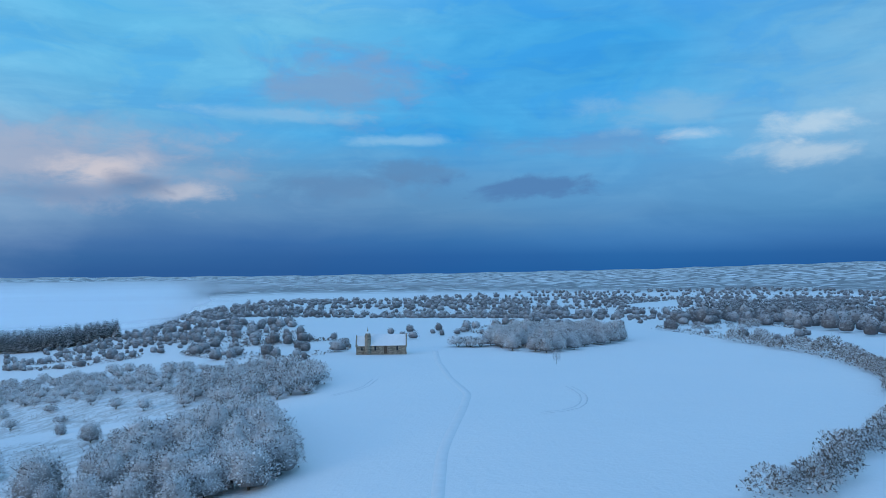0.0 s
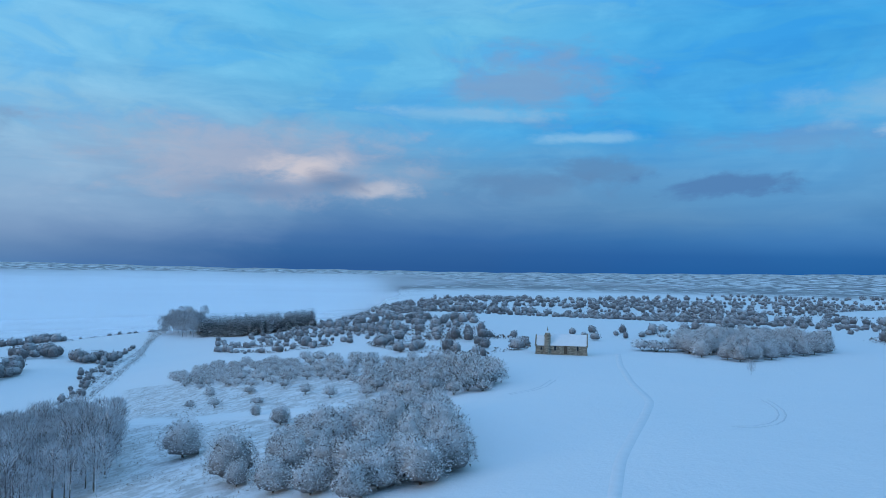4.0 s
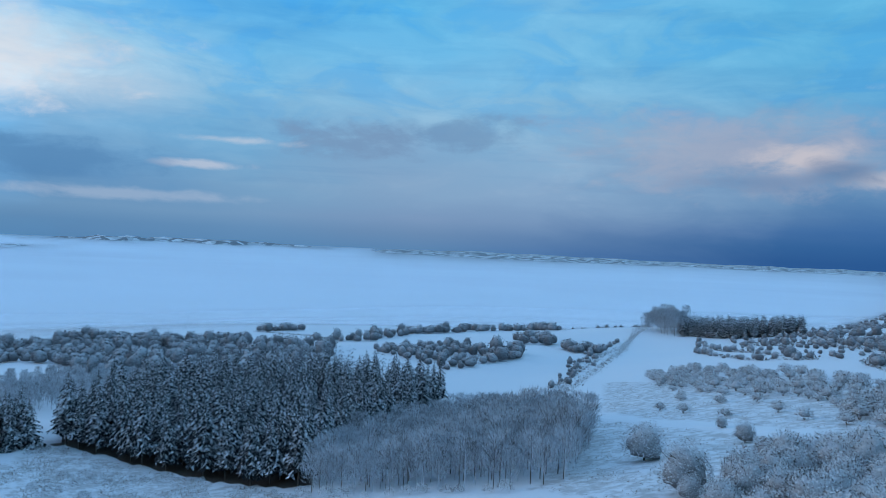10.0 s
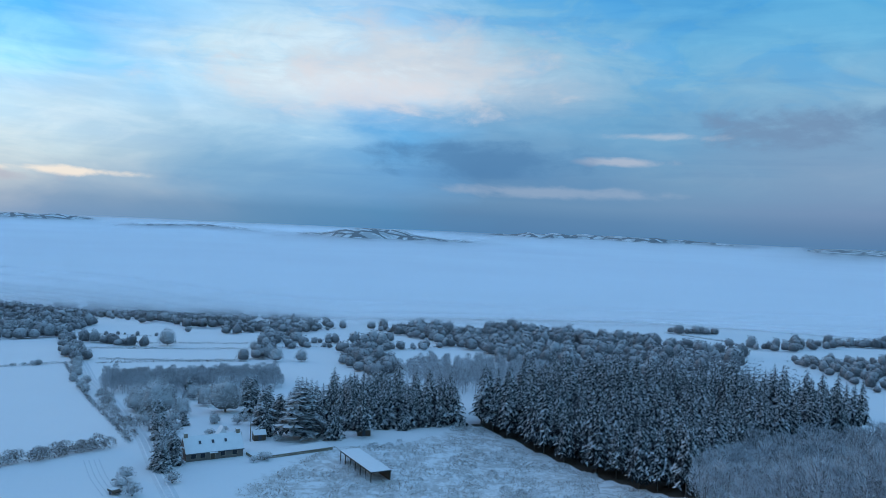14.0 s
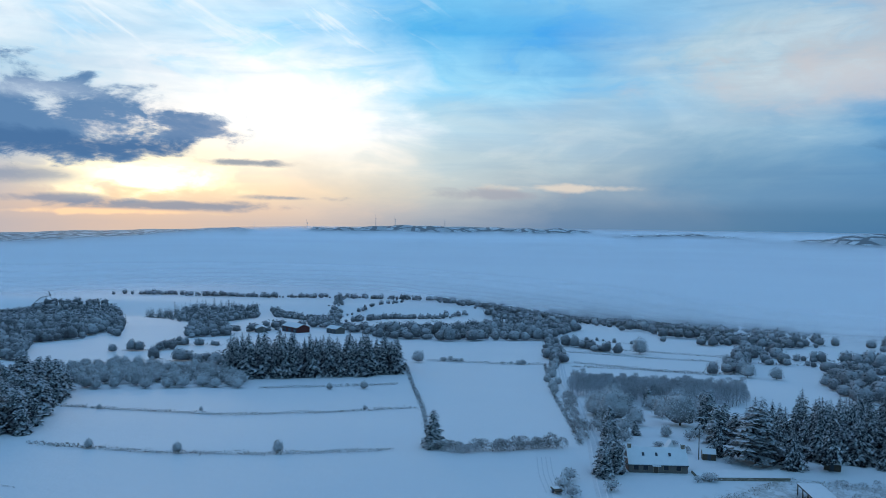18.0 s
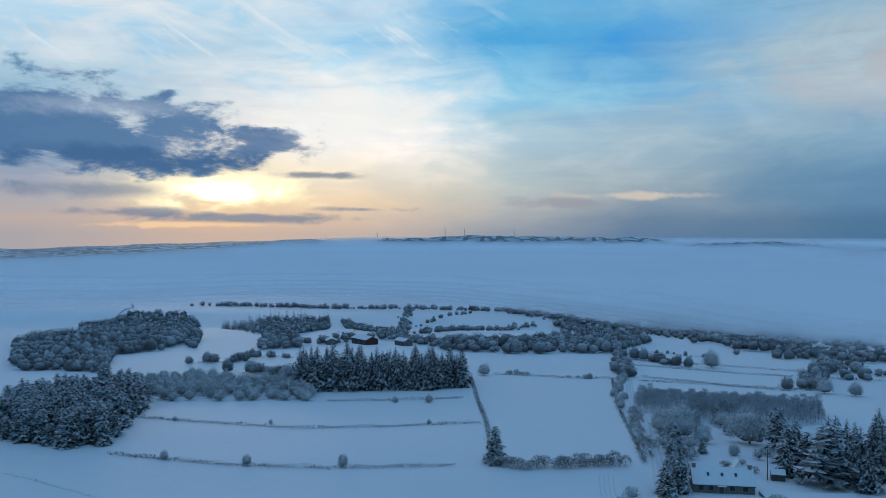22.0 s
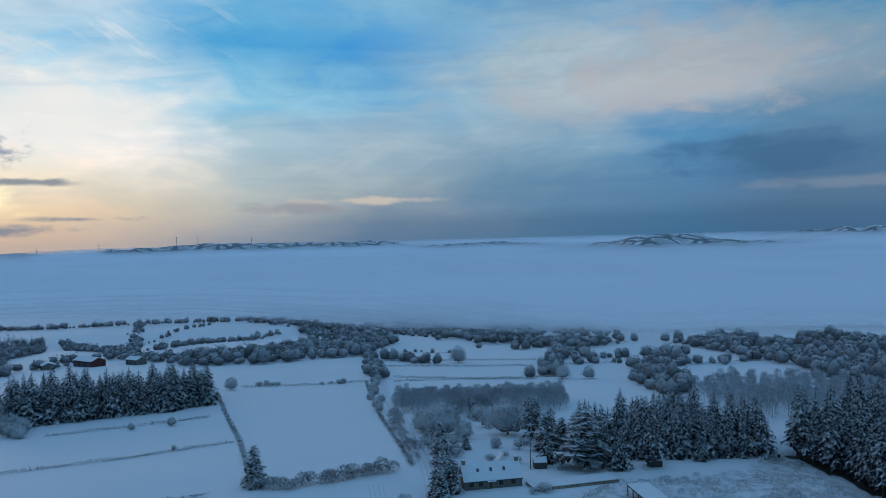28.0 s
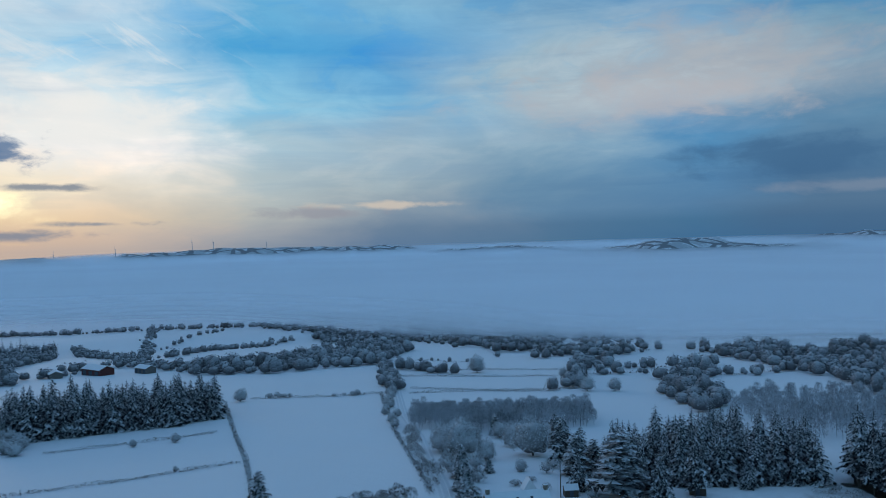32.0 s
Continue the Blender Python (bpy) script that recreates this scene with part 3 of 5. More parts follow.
def billow(lobes, n, low=-0.45):
    """An uneven crown about a centre: the way outward and the reach of n points, and the same for any directions."""
    c = rng.normal(0, 1, (lobes, 3))
    c[:, 2] = np.abs(c[:, 2]) * 1.1 - 0.35
    c /= np.linalg.norm(c, axis=1)[:, None]
    tall = rng.uniform(0.08, 0.3, lobes)
    def reach(d):
        return 0.78 + (np.exp((d @ c.T - 1) / 0.055) * tall).max(1)
    d = rng.normal(0, 1, (n * 2, 3))
    d /= np.linalg.norm(d, axis=1)[:, None]
    d = d[d[:, 2] > low][:n]
    return d, reach(d), reach


def dome(d, r, rx, rz, zc):
    """Points of a crown that spreads over a broad foot, from directions and reaches."""
    k = 1 + 0.42 * np.maximum(0, -d[:, 2])
    p = d * r[:, None] * [rx, rx, rz]
    p[:, :2] *= k[:, None]
    p[:, 2] = np.maximum(p[:, 2] * np.where(d[:, 2] < 0, 0.85, 1.0) + zc, zc * 0.28)
    return p


def heart(reach, rx, rz, zc, core, level):
    """The dense inside of a crown, in one piece."""
    v, f = ICO[level]
    return dome(v, reach(v) * core * (1 + rng.normal(0, 0.07, len(v))), rx, rz, zc), f


def needles(base, d, length, width, lean=0.45, lift=0.3):
    """Fine frosted twigs: one tapering sliver from each base point."""
    n = len(base)
    d = d + rng.normal(0, lean, (n, 3)) + [0, 0, lift]
    d /= np.linalg.norm(d, axis=1)[:, None]
    w = np.cross(d, rng.normal(0, 1, (n, 3)))
    w /= np.linalg.norm(w, axis=1)[:, None] + 1e-9
    L = length * rng.uniform(0.55, 1.45, (n, 1))
    W = width * rng.uniform(0.7, 1.4, (n, 1)) * 0.5
    v = np.stack([base - w * W - d * L * 0.3, base + w * W, base + d * L * 0.7], 1).reshape(-1, 3)
    return v, np.arange(3 * n).reshape(-1, 3)


def flecks(p, size, flat=0.0):
    """Small tufts of rimed twigs: one uneven triangle at each point, turned every way."""
    n = len(p)
    a = rng.normal(0, 1, (n, 3, 3)) * [1, 1, 1 - flat]
    a -= a.mean(1, keepdims=True)
    a /= np.linalg.norm(a, axis=2, keepdims=True) + 1e-9
    v = p[:, None, :] + a * size * rng.uniform(0.4, 0.9, (n, 1, 1))
    return v.reshape(-1, 3), np.arange(3 * n).reshape(-1, 3)


def limbs_of(h, rx, limbs, stem):
    wood = [tube((0, 0, -0.4), (0, 0, h * stem), h * 0.028, h * 0.021, 6)]
    for i in range(limbs):
        a = i * 2.4 + rng.uniform(-0.4, 0.4)
        z0 = h * stem * rng.uniform(0.75, 1.0)
        m = np.array([math.cos(a) * rx * 0.35, math.sin(a) * rx * 0.35, h * rng.uniform(0.45, 0.6)])
        e = np.array([math.cos(a) * rx * 0.9, math.sin(a) * rx * 0.9, h * rng.uniform(0.5, 0.78)])
        wood.append(tube((0, 0, z0), m, h * 0.012, h * 0.008, 4))
        wood.append(tube(m, e, h * 0.008, h * 0.003, 3))
    return join(wood)


def broadleaf(h, rx, n, size, lobes=16, limbs=7, stem=0.32):
    """Frosted bare tree: trunk with limbs; billowing crown of fine twigs reaching outward and up."""
    rz, zc = h * 0.62, h * 0.37
    d, r, reach = billow(lobes, n)
    p = dome(d, r * (0.62 + 0.42 * rng.uniform(0, 1, len(r)) ** 0.6), rx, rz, zc)
    m = len(p) * 3 // 5
    return limbs_of(h, rx * 0.8, limbs, stem), join([flecks(p[:m], size * 0.4), needles(p[m:], d[m:], size * 1.0, size * 0.15, 0.55, 0.2)]), heart(reach, rx, rz, zc, 0.74, 2)


def far_crown(h, rx, n, size, lobes, level=1):
    """Frosted tree seen from afar: billowing crown with loose twig tufts."""
    rz, zc = h * 0.66, h * 0.34
    d, r, reach = billow(lobes, n, -0.2)
    p = dome(d, r * (0.74 + 0.32 * rng.uniform(0, 1, len(r)) ** 0.7), rx, rz, zc)
    return limbs_of(h, rx * 0.8, 2, 0.3), join([heart(reach, rx, rz, zc, 0.8, level), flecks(p, size)])


def sapling_tree(h, rx, n, size):
    """Thin plantation tree: straight pole, soft upswept crown of fine twigs."""
    wood = [tube((0, 0, -0.3), (0, 0, h * 0.9), h * 0.011, h * 0.003, 5)]
    q = rng.uniform(0.0, 1.0, n) ** 0.7
    z = h * (0.25 + 0.75 * q)
    rad = rx * np.sqrt(np.clip(1 - (q * 1.5 - 0.65) ** 2, 0.03, 1)) * rng.uniform(0, 1, n) ** 0.5
    a = rng.uniform(0, 2 * math.pi, n)
    p = np.stack([np.cos(a) * rad, np.sin(a) * rad, z], 1)
    d = np.stack([np.cos(a) * 0.6, np.sin(a) * 0.6, np.full(n, 0.7)], 1)
    m = n // 3
    return join(wood), join([flecks(p[:m], size * 0.33), needles(p[m:], d[m:], size * 1.5, size * 0.13, 0.35)])


FINE = [(1, 0.2), (-1, 0.28), (1, 0.44), (-1, 0.5), (1, 0.66), (-1, 0.74)]
COARSE = [(1, 0.3), (-1, 0.42), (1, 0.62), (-1, 0.72)]


def conifer(h, rx, tiers, boughs, bare=0.12, droop=0.36, spread=0.30, cut=1.0, fine=True):
    """Spruce or fir: tapered trunk, tiers of feathery boughs, each a spine with hanging side sprays."""
    wood = tube((0, 0, -0.4), (0, 0, h * 0.96), h * 0.014, h * 0.003, 5)
    tris = []
    for t in range(tiers):
        q = t / (tiers - 1)
        z = h * (bare + (0.97 - bare) * q)
        L0 = rx * (1 - q * cut) ** 0.75 * (0.8 if t == 0 else 1.0) + 0.3
        nb = max(4, int(boughs * (1 - 0.4 * q)))
        for b in range(nb):
            a = 2 * math.pi * (b + 0.5 * (t % 2)) / nb + rng.uniform(-0.3, 0.3)
            L = L0 * rng.uniform(0.65, 1.25)
            w = L * spread * rng.uniform(0.8, 1.2)
            dz = L * (droop + rng.uniform(-0.12, 0.15))
            ca, sa = math.cos(a), math.sin(a)
            zz = z + rng.uniform(-0.025, 0.025) * h
            def at(r, s, up):
                return (ca * r - sa * s, sa * r + ca * s, zz + up)
            tris += [at(L * 0.1, -w * 0.3, 0), at(L, 0, -dz), at(L * 0.1, w * 0.3, 0)]
            for k, r in FINE if fine else COARSE:
                e = rng.uniform(0.8, 1.25)
                tris += [at(L * r, 0, -dz * r * 0.9), at(L * (r + 0.24), k * w * 1.15 * e, -dz * (r + 0.5) * e), at(L * (r + 0.3), k * w * 0.1, -dz * (r + 0.28))][::k]
    v = np.array(tris)
    return wood, (v, np.arange(len(v)).reshape(-1, 3))


def bush(h, rx, n, size):
    rz, zc = h * 0.55, h * 0.45
    d, r, reach = billow(7, n, -0.6)
    p = dome(d, r * (0.55 + 0.55 * rng.uniform(0, 1, len(r)) ** 0.6), rx, rz, zc)
    stems = [tube((0, 0, -0.2), (math.cos(i * 1.3) * rx * 0.6, math.sin(i * 1.3) * rx * 0.6, h * 0.9), 0.05, 0.015, 3) for i in range(5)]
    m = len(p) // 2
    return join(stems), join([flecks(p[:m], size * 0.5), needles(p[m:], d[m:], size * 1.0, size * 0.15, 0.6)]), heart(reach, rx, rz, zc, 0.66, 1)


KINDS = {
    "oak": [broadleaf(8.5, 4.6, 1800, 0.78, 16), broadleaf(9.5, 4.4, 1800, 0.78, 15), broadleaf(7.4, 4.4, 1700, 0.78, 14), broadleaf(8.2, 4.0, 1700, 0.78, 13)],
    "round": [broadleaf(8.0, 4.2, 2600, 0.56, 22, 9, 0.2), broadleaf(7.4, 3.7, 2400, 0.52, 20, 9, 0.25)],
    "ash": [sapling_tree(9.5, 2.3, 560, 0.85), sapling_tree(8.6, 2.5, 560, 0.85), sapling_tree(10.2, 2.2, 560, 0.85), sapling_tree(9.0, 2.6, 580, 0.9)],
    "spruce": [conifer(18, 3.2, 24, 9, 0.24, 0.44, 0.25), conifer(16.5, 3.0, 23, 9, 0.28, 0.44, 0.25), conifer(19.5, 3.3, 25, 9, 0.22, 0.4, 0.25), conifer(15, 3.0, 21, 9, 0.18, 0.44, 0.25), conifer(17, 3.3, 23, 9, 0.24, 0.52, 0.25)],
    "fir": [conifer(13, 3.3, 24, 11, 0.04, 0.36, 0.24), conifer(11, 3.1, 22, 11, 0.04, 0.36, 0.24), conifer(14.5, 3.3, 25, 11, 0.05, 0.4, 0.24)],
    "pine": [conifer(11, 3.6, 19, 13, 0.03, 0.28, 0.34, 0.75), conifer(12, 3.4, 20, 13, 0.03, 0.3, 0.34, 0.8), conifer(9.5, 3.2, 18, 13, 0.03, 0.3, 0.34, 0.75)],
    "cedar": [conifer(13.5, 5.4, 11, 11, 0.2, 0.12, 0.42, 0.72)],
    "shrub": [bush(2.6, 1.8, 420, 0.5), bush(2.0, 2.0, 400, 0.5), bush(3.2, 2.1, 480, 0.52)],
    "mid": [far_crown(8.5, 4.9, 100, 0.7, 14), far_crown(7.5, 4.9, 100, 0.7, 13), far_crown(9.5, 4.5, 100, 0.7, 14), far_crown(8.0, 4.2, 90, 0.7, 10)],
    "far": [far_crown(8.5, 4.9, 50, 1.05, 9, 0), far_crown(7.5, 4.9, 50, 1.05, 9, 0), far_crown(9.5, 4.7, 50, 1.05, 9, 0)],
    "block": [conifer(13, 4.0, 13, 9, 0.04, 0.3, 0.42, 0.8, False), conifer(12, 3.8, 12, 9, 0.04, 0.3, 0.42, 0.8, False)],
    "farcon": [conifer(15, 3.0, 12, 7, 0.08, fine=False), conifer(13, 2.8, 11, 7, 0.08, fine=False)],
}
LOOK = {"block": (M_SPRUCE, "far_conifer"), "oak": (M_CROWN, "oak_tree"), "round": (M_CROWN, "round_tree"), "ash": (M_LARCH, "young_tree"), "spruce": (M_SPRUCE, "spruce_tree"), "fir": (M_SPRUCE, "fir_tree"),
        "pine": (M_SPRUCE, "pine_tree"), "cedar": (M_SPRUCE, "cedar_tree"), "shrub": (M_CROWN, "shrub"), "mid": (M_FAR, "wood_tree"), "far": (M_FAR, "far_tree"), "farcon": (M_SPRUCE, "far_conifer")}
SHARED = {}


def tree(kind, x, y, label, group="", size=1.0, variant=None, category="tree"):
    """One tree as a thing: an Empty at its foot with a trunk and a crown."""
    k = int(rng.integers(0, len(KINDS[kind]))) if variant is None else variant
    mat, name = LOOK[kind]
    if (kind, k) not in SHARED:
        wood, leaf, *heart = KINDS[kind][k]
        SHARED[kind, k] = (mesh_of("trunk", *wood, M_BARK, True), mesh_of("crown", *leaf, mat), [mesh_of("crown_core", *v, M_INNER, True) for v in heart])
    root = new(name)
    root.empty_display_size = 0.3
    s = size * float(rng.uniform(0.86, 1.14))
    root.matrix_basis = Matrix.LocRotScale((x, y, height(x, y)), Euler((0, 0, float(rng.uniform(0, 6.28)))), (s * float(rng.uniform(0.92, 1.1)), s * float(rng.uniform(0.92, 1.1)), s))
    part("trunk" if kind != "shrub" else "stem", SHARED[kind, k][0], root)
    part("crown", SHARED[kind, k][1], root)
    for inner in SHARED[kind, k][2]:
        part("crown_core", inner, root)
    return tagged(root, label, category, group)


def crowd(name, kind, pts, label, category, size=1.0, spread=0.2, mat=None):
    """Many trees that nobody could count, in one mesh."""
    vs, fs, o = [], [], 0
    for x, y, z in np.column_stack([pts, height_raw(pts[:, 0], pts[:, 1])]):
        wood, leaf = KINDS[kind][int(rng.integers(0, len(KINDS[kind])))][:2]
        a, s = rng.uniform(0, 6.28), size * rng.uniform(1 - spread, 1 + spread)
        m = np.array([[math.cos(a), -math.sin(a), 0], [math.sin(a), math.cos(a), 0], [0, 0, 1]]) * s
        for v, f in ((leaf,) if kind in ("mid", "far", "farcon", "block", "shrub") else (wood, leaf)):
            vs.append(v @ m.T + [x, y, z])
            fs.append(f + o)
            o += len(v)
    me = mesh_of(name, np.vstack(vs), np.vstack(fs), mat or LOOK[kind][0])
    return tagged(new(name, me), label, category, kind="stuff")


def scatter(poly, gap, seed=1, limit=4000, mask=None):
    """Points in a polygon, no two nearer than gap."""
    g = np.random.default_rng(seed)
    p = np.array(poly, float)
    lo, hi = p.min(0), p.max(0)
    out = []
    cells = {}
    tries = int((hi - lo).prod() / gap ** 2 * 5) + 20
    cand = g.uniform(lo, hi, (tries, 2))
    ok = inside(poly, cand[:, 0], cand[:, 1])
    for x, y in cand[ok]:
        c = (int(x // gap), int(y // gap))
        if any((x - u) ** 2 + (y - w) ** 2 < gap * gap for i in (-1, 0, 1) for j in (-1, 0, 1) for u, w in cells.get((c[0] + i, c[1] + j), ())):
            continue
        cells.setdefault(c, []).append((x, y))
        out.append((x, y))
        if len(out) >= limit:
            break
    return np.array(out)


def drifts(p, scale, cover):
    """Those of the points that lie in loose patches."""
    return p[np.sin(p[:, 0] * scale + 1.7 * np.sin(p[:, 1] * scale * 0.7)) + np.sin(p[:, 1] * scale * 1.2 + 1.3 * np.sin(p[:, 0] * scale * 0.6)) + rng.normal(0, 0.5, len(p)) > cover]


def along(line, gap, jitter, seed=1):
    g = np.random.default_rng(seed)
    out = []
    for (x0, y0), (x1, y1) in zip(line, line[1:]):
        L = math.hypot(x1 - x0, y1 - y0)
        n = max(1, int(L / gap))
        for i in range(n):
            q = (i + g.uniform(0, 1)) / n
            out.append((x0 + (x1 - x0) * q + g.normal(0, jitter), y0 + (y1 - y0) * q + g.normal(0, jitter)))
    return np.array(out)


def hedge(line, h, w, label, gap=0.35, size=0.5, mat=None, seed=1, name="hedge"):
    """A low hedge bank along a line: many twig sprays on a heaped strip."""
    p = along(line, gap, w * 0.3, seed)
    n = len(p)
    g = np.random.default_rng(seed + 5)
    z = height_raw(p[:, 0], p[:, 1]) + g.uniform(0, 1, n) ** 1.2 * h * (0.6 + 0.5 * np.sin(p[:, 0] * 0.21 + p[:, 1] * 0.33) ** 2)
    d = g.normal(0, 0.4, (n, 3)) + [0, 0, 0.6]
    v, f = flecks(np.column_stack([p, z]), size * 0.62)
    return tagged(new(name, mesh_of(name, v, f, mat or M_TWIG_DARK)), label, "hedge", kind="stuff")


def grass(poly, n, label, seed, h=0.35):
    """Frosted tufts over rough land."""
    g = np.random.default_rng(seed)
    p = np.array(poly, float)
    c = g.uniform(p.min(0), p.max(0), (n * 3, 2))
    c = c[inside(poly, c[:, 0], c[:, 1])]
    c = c[(np.sin(c[:, 0] * 0.35 + 2 * np.sin(c[:, 1] * 0.2)) + np.sin(c[:, 1] * 0.41 + c[:, 0] * 0.13) + g.normal(0, 0.7, len(c))) > -0.2][:n]
    z = height_raw(c[:, 0], c[:, 1]) + g.uniform(0, h * 0.6, len(c))
    v, f = needles(np.column_stack([c, z]), g.normal(0, 0.5, (len(c), 3)) + [0, 0, 0.4], h * 1.6, h * 0.35, 0.5)
    return tagged(new("rough_grass", mesh_of("rough_grass", v, f, M_GRASS)), label, "grass", kind="stuff")


def ribbon(name, line, w, lift, mat, label="", kind="", parent=None, side=0.0):
    pts = [Vector((x, y, 0)) for x, y in line]
    dense = []
    for a, b in zip(pts, pts[1:]):
        k = max(1, int((b - a).length / 4))
        dense += [a.lerp(b, i / k) for i in range(k)]
    dense.append(pts[-1])
    sm2 = [dense[0]] + [(dense[i - 1] + dense[i] * 2 + dense[i + 1]) / 4 for i in range(1, len(dense) - 1)] + [dense[-1]]
    verts, faces = [], []
    for i, p in enumerate(sm2):
        d = (sm2[min(i + 1, len(sm2) - 1)] - sm2[max(i - 1, 0)]).normalized()
        nrm = Vector((-d.y, d.x, 0))
        for e, up in ((-0.5, -0.12), (-0.42, lift), (0, lift + 0.02), (0.42, lift), (0.5, -0.12)):
            q = p + nrm * (side + e * w)
            verts.append((q.x, q.y, height(q.x, q.y) + up))
    for i in range(len(sm2) - 1):
        for j in range(4):
            faces.append((i * 5 + j, i * 5 + j + 1, i * 5 + j + 6, i * 5 + j + 5))
    ob = new(name, mesh_of(name, verts, faces, mat, True))
    ob.parent = parent
    return tagged(ob, label, "track" if kind else "", kind=kind)


make_ground()


# ---- fog ----
FOG_NEAR = ([-24, -14, -11, -3, 4, 12, 20, 30, 43, 55, 67, 79, 85, 90, 97, 105, 113, 126, 137, 150, 175], [4600, 3400, 2700, 2000, 1400, 1050, 880, 800, 720, 640, 580, 560, 570, 610, 730, 880, 1060, 1180, 1120, 1300, 1400])
FOG_FAR = ([-24, -11, 0, 10, 30, 44, 50, 54, 116, 121, 126, 131, 137, 144, 175], [3000, 3200, 3400, 3600, 3650, 3750, 4300, 9000, 9000, 4500, 3900, 3200, 2700, 2450, 2300])


def fog(z, density, shift, lag):
    az = np.radians(np.arange(-24, 175, 1.0))
    r = np.array([560 * 1.035 ** i for i in range(0, 64) if 560 * 1.035 ** i < 4690])
    A, Rr = np.meshgrid(az, r)
    X, Y = -np.sin(A) * Rr, np.cos(A) * Rr
    rise = np.interp(Rr, [0, 1500, 2400, 3300, 3800, 4200, 4700], [0, 0, 5, 18, 34, 46, 57])
    Z = z + 1.2 * np.sin(X * 0.004 + shift) * np.sin(Y * 0.007 + shift * 2) + rise
    n, m = A.shape
    i, j = np.meshgrid(np.arange(n - 1), np.arange(m - 1), indexing="ij")
    quads = np.stack([i * m + j, i * m + j + 1, (i + 1) * m + j + 1, (i + 1) * m + j], -1).reshape(-1, 4)
    deg = np.degrees(A)
    near, end = np.interp(deg, *FOG_NEAR) * lag, np.interp(deg, *FOG_FAR)
    thick = sm(0, 1, (Rr - near) / (170 + 0.13 * near)) * (1 - sm(-250, 350, Rr - end)) * sm(-20, -9, deg)
    thick = (thick * sm(-1, 9, Z - height_raw(X, Y))).ravel()
    quads = quads[(thick[quads] > 0.004).any(1)]
    me = mesh_of("fog_layer", np.stack([X, Y, Z], -1).reshape(-1, 3), quads, make_fog_material("fog_bank", density, shift), True)
    me.attributes.new("thick", "FLOAT", "POINT").data.foreach_set("value", thick.astype(np.float32))
    ob = new("fog_layer", me)
    ob.visible_shadow = False
    return ob


fog_bank = tagged(new("fog_bank"), "pale bank of fog filling the valley", "fog", kind="structure")
for z, density, shift, lag in ((6, 0.7, 1.0, 0.95), (13, 0.6, 9.0, 0.93), (19, 0.5, 21.0, 0.92), (24, 0.45, 33.0, 0.93), (29, 0.42, 47.0, 0.97), (34, 0.36, 61.0, 1.03)):
    fog(z, density, shift, lag).parent = fog_bank


# ---- buildings ----
def at(x, y, turn=0.0, dz=0.0):
    return Matrix.LocRotScale((x, y, height(x, y) + dz), Euler((0, 0, radians(turn))), None)


def root(name, m, label, category, group=""):
    ob = new(name)
    ob.matrix_basis = m
    return tagged(ob, label, category, group)


def gable_roof(bm, x0, x1, half, z0, rise, thick, over):
    """Two slopes over a ridge along x."""
    k = rise / half
    out = [(-half - over, z0 - k * over), (0, z0 + rise), (half + over, z0 - k * over), (half + over, z0 - k * over + thick), (0, z0 + rise + thick * 1.25), (-half - over, z0 - k * over + thick)]
    a = [bm.verts.new((x0, y, z)) for y, z in out]
    b = [bm.verts.new((x1, y, z)) for y, z in out]
    bm.faces.new(a)
    bm.faces.new(b[::-1])
    for i in range(6):
        bm.faces.new((a[i], b[i], b[(i + 1) % 6], a[(i + 1) % 6]))


def gable_wall(bm, x0, x1, half, h, rise):
    out = [(-half, -1.2), (half, -1.2), (half, h), (0, h + rise), (-half, h)]
    a = [bm.verts.new((x0, y, z)) for y, z in out]
    b = [bm.verts.new((x1, y, z)) for y, z in out]
    bm.faces.new(a)
    bm.faces.new(b[::-1])
    for i in range(5):
        bm.faces.new((a[i], b[i], b[(i + 1) % 5], a[(i + 1) % 5]))


def opening(parent, name, x, y, z, w, h, face=-1, mat=None, arch=0.0):
    """A door or a window on a wall that faces -y: surround, leaf and sill."""
    d = 0.06 * face
    top = [(x - w / 2, z), (x + w / 2, z), (x + w / 2, z + h)]
    if arch:
        top += [(x + w * 0.3, z + h + arch * 0.7), (x, z + h + arch), (x - w * 0.3, z + h + arch * 0.7)]
    top.append((x - w / 2, z + h))
    ob = part(name, shape(name, mat or M_GLASS, lambda bm: prism(bm, top, y + d, y + d * 0.3)), parent)
    part("surround", shape("surround", M_STONE, lambda bm: (box(bm, x - w / 2 - 0.16, x - w / 2, y + d * 1.6, y, z - 0.05, z + h), box(bm, x + w / 2, x + w / 2 + 0.16, y + d * 1.6, y, z - 0.05, z + h), box(bm, x - w / 2 - 0.16, x + w / 2 + 0.16, y + d * 1.6, y, z + h + arch, z + h + arch + 0.2))), ob)
    part("sill", shape("sill", M_STONE, lambda bm: box(bm, x - w / 2 - 0.1, x + w / 2 + 0.1, y + d * 3, y, z - 0.1, z)), ob)
    return ob


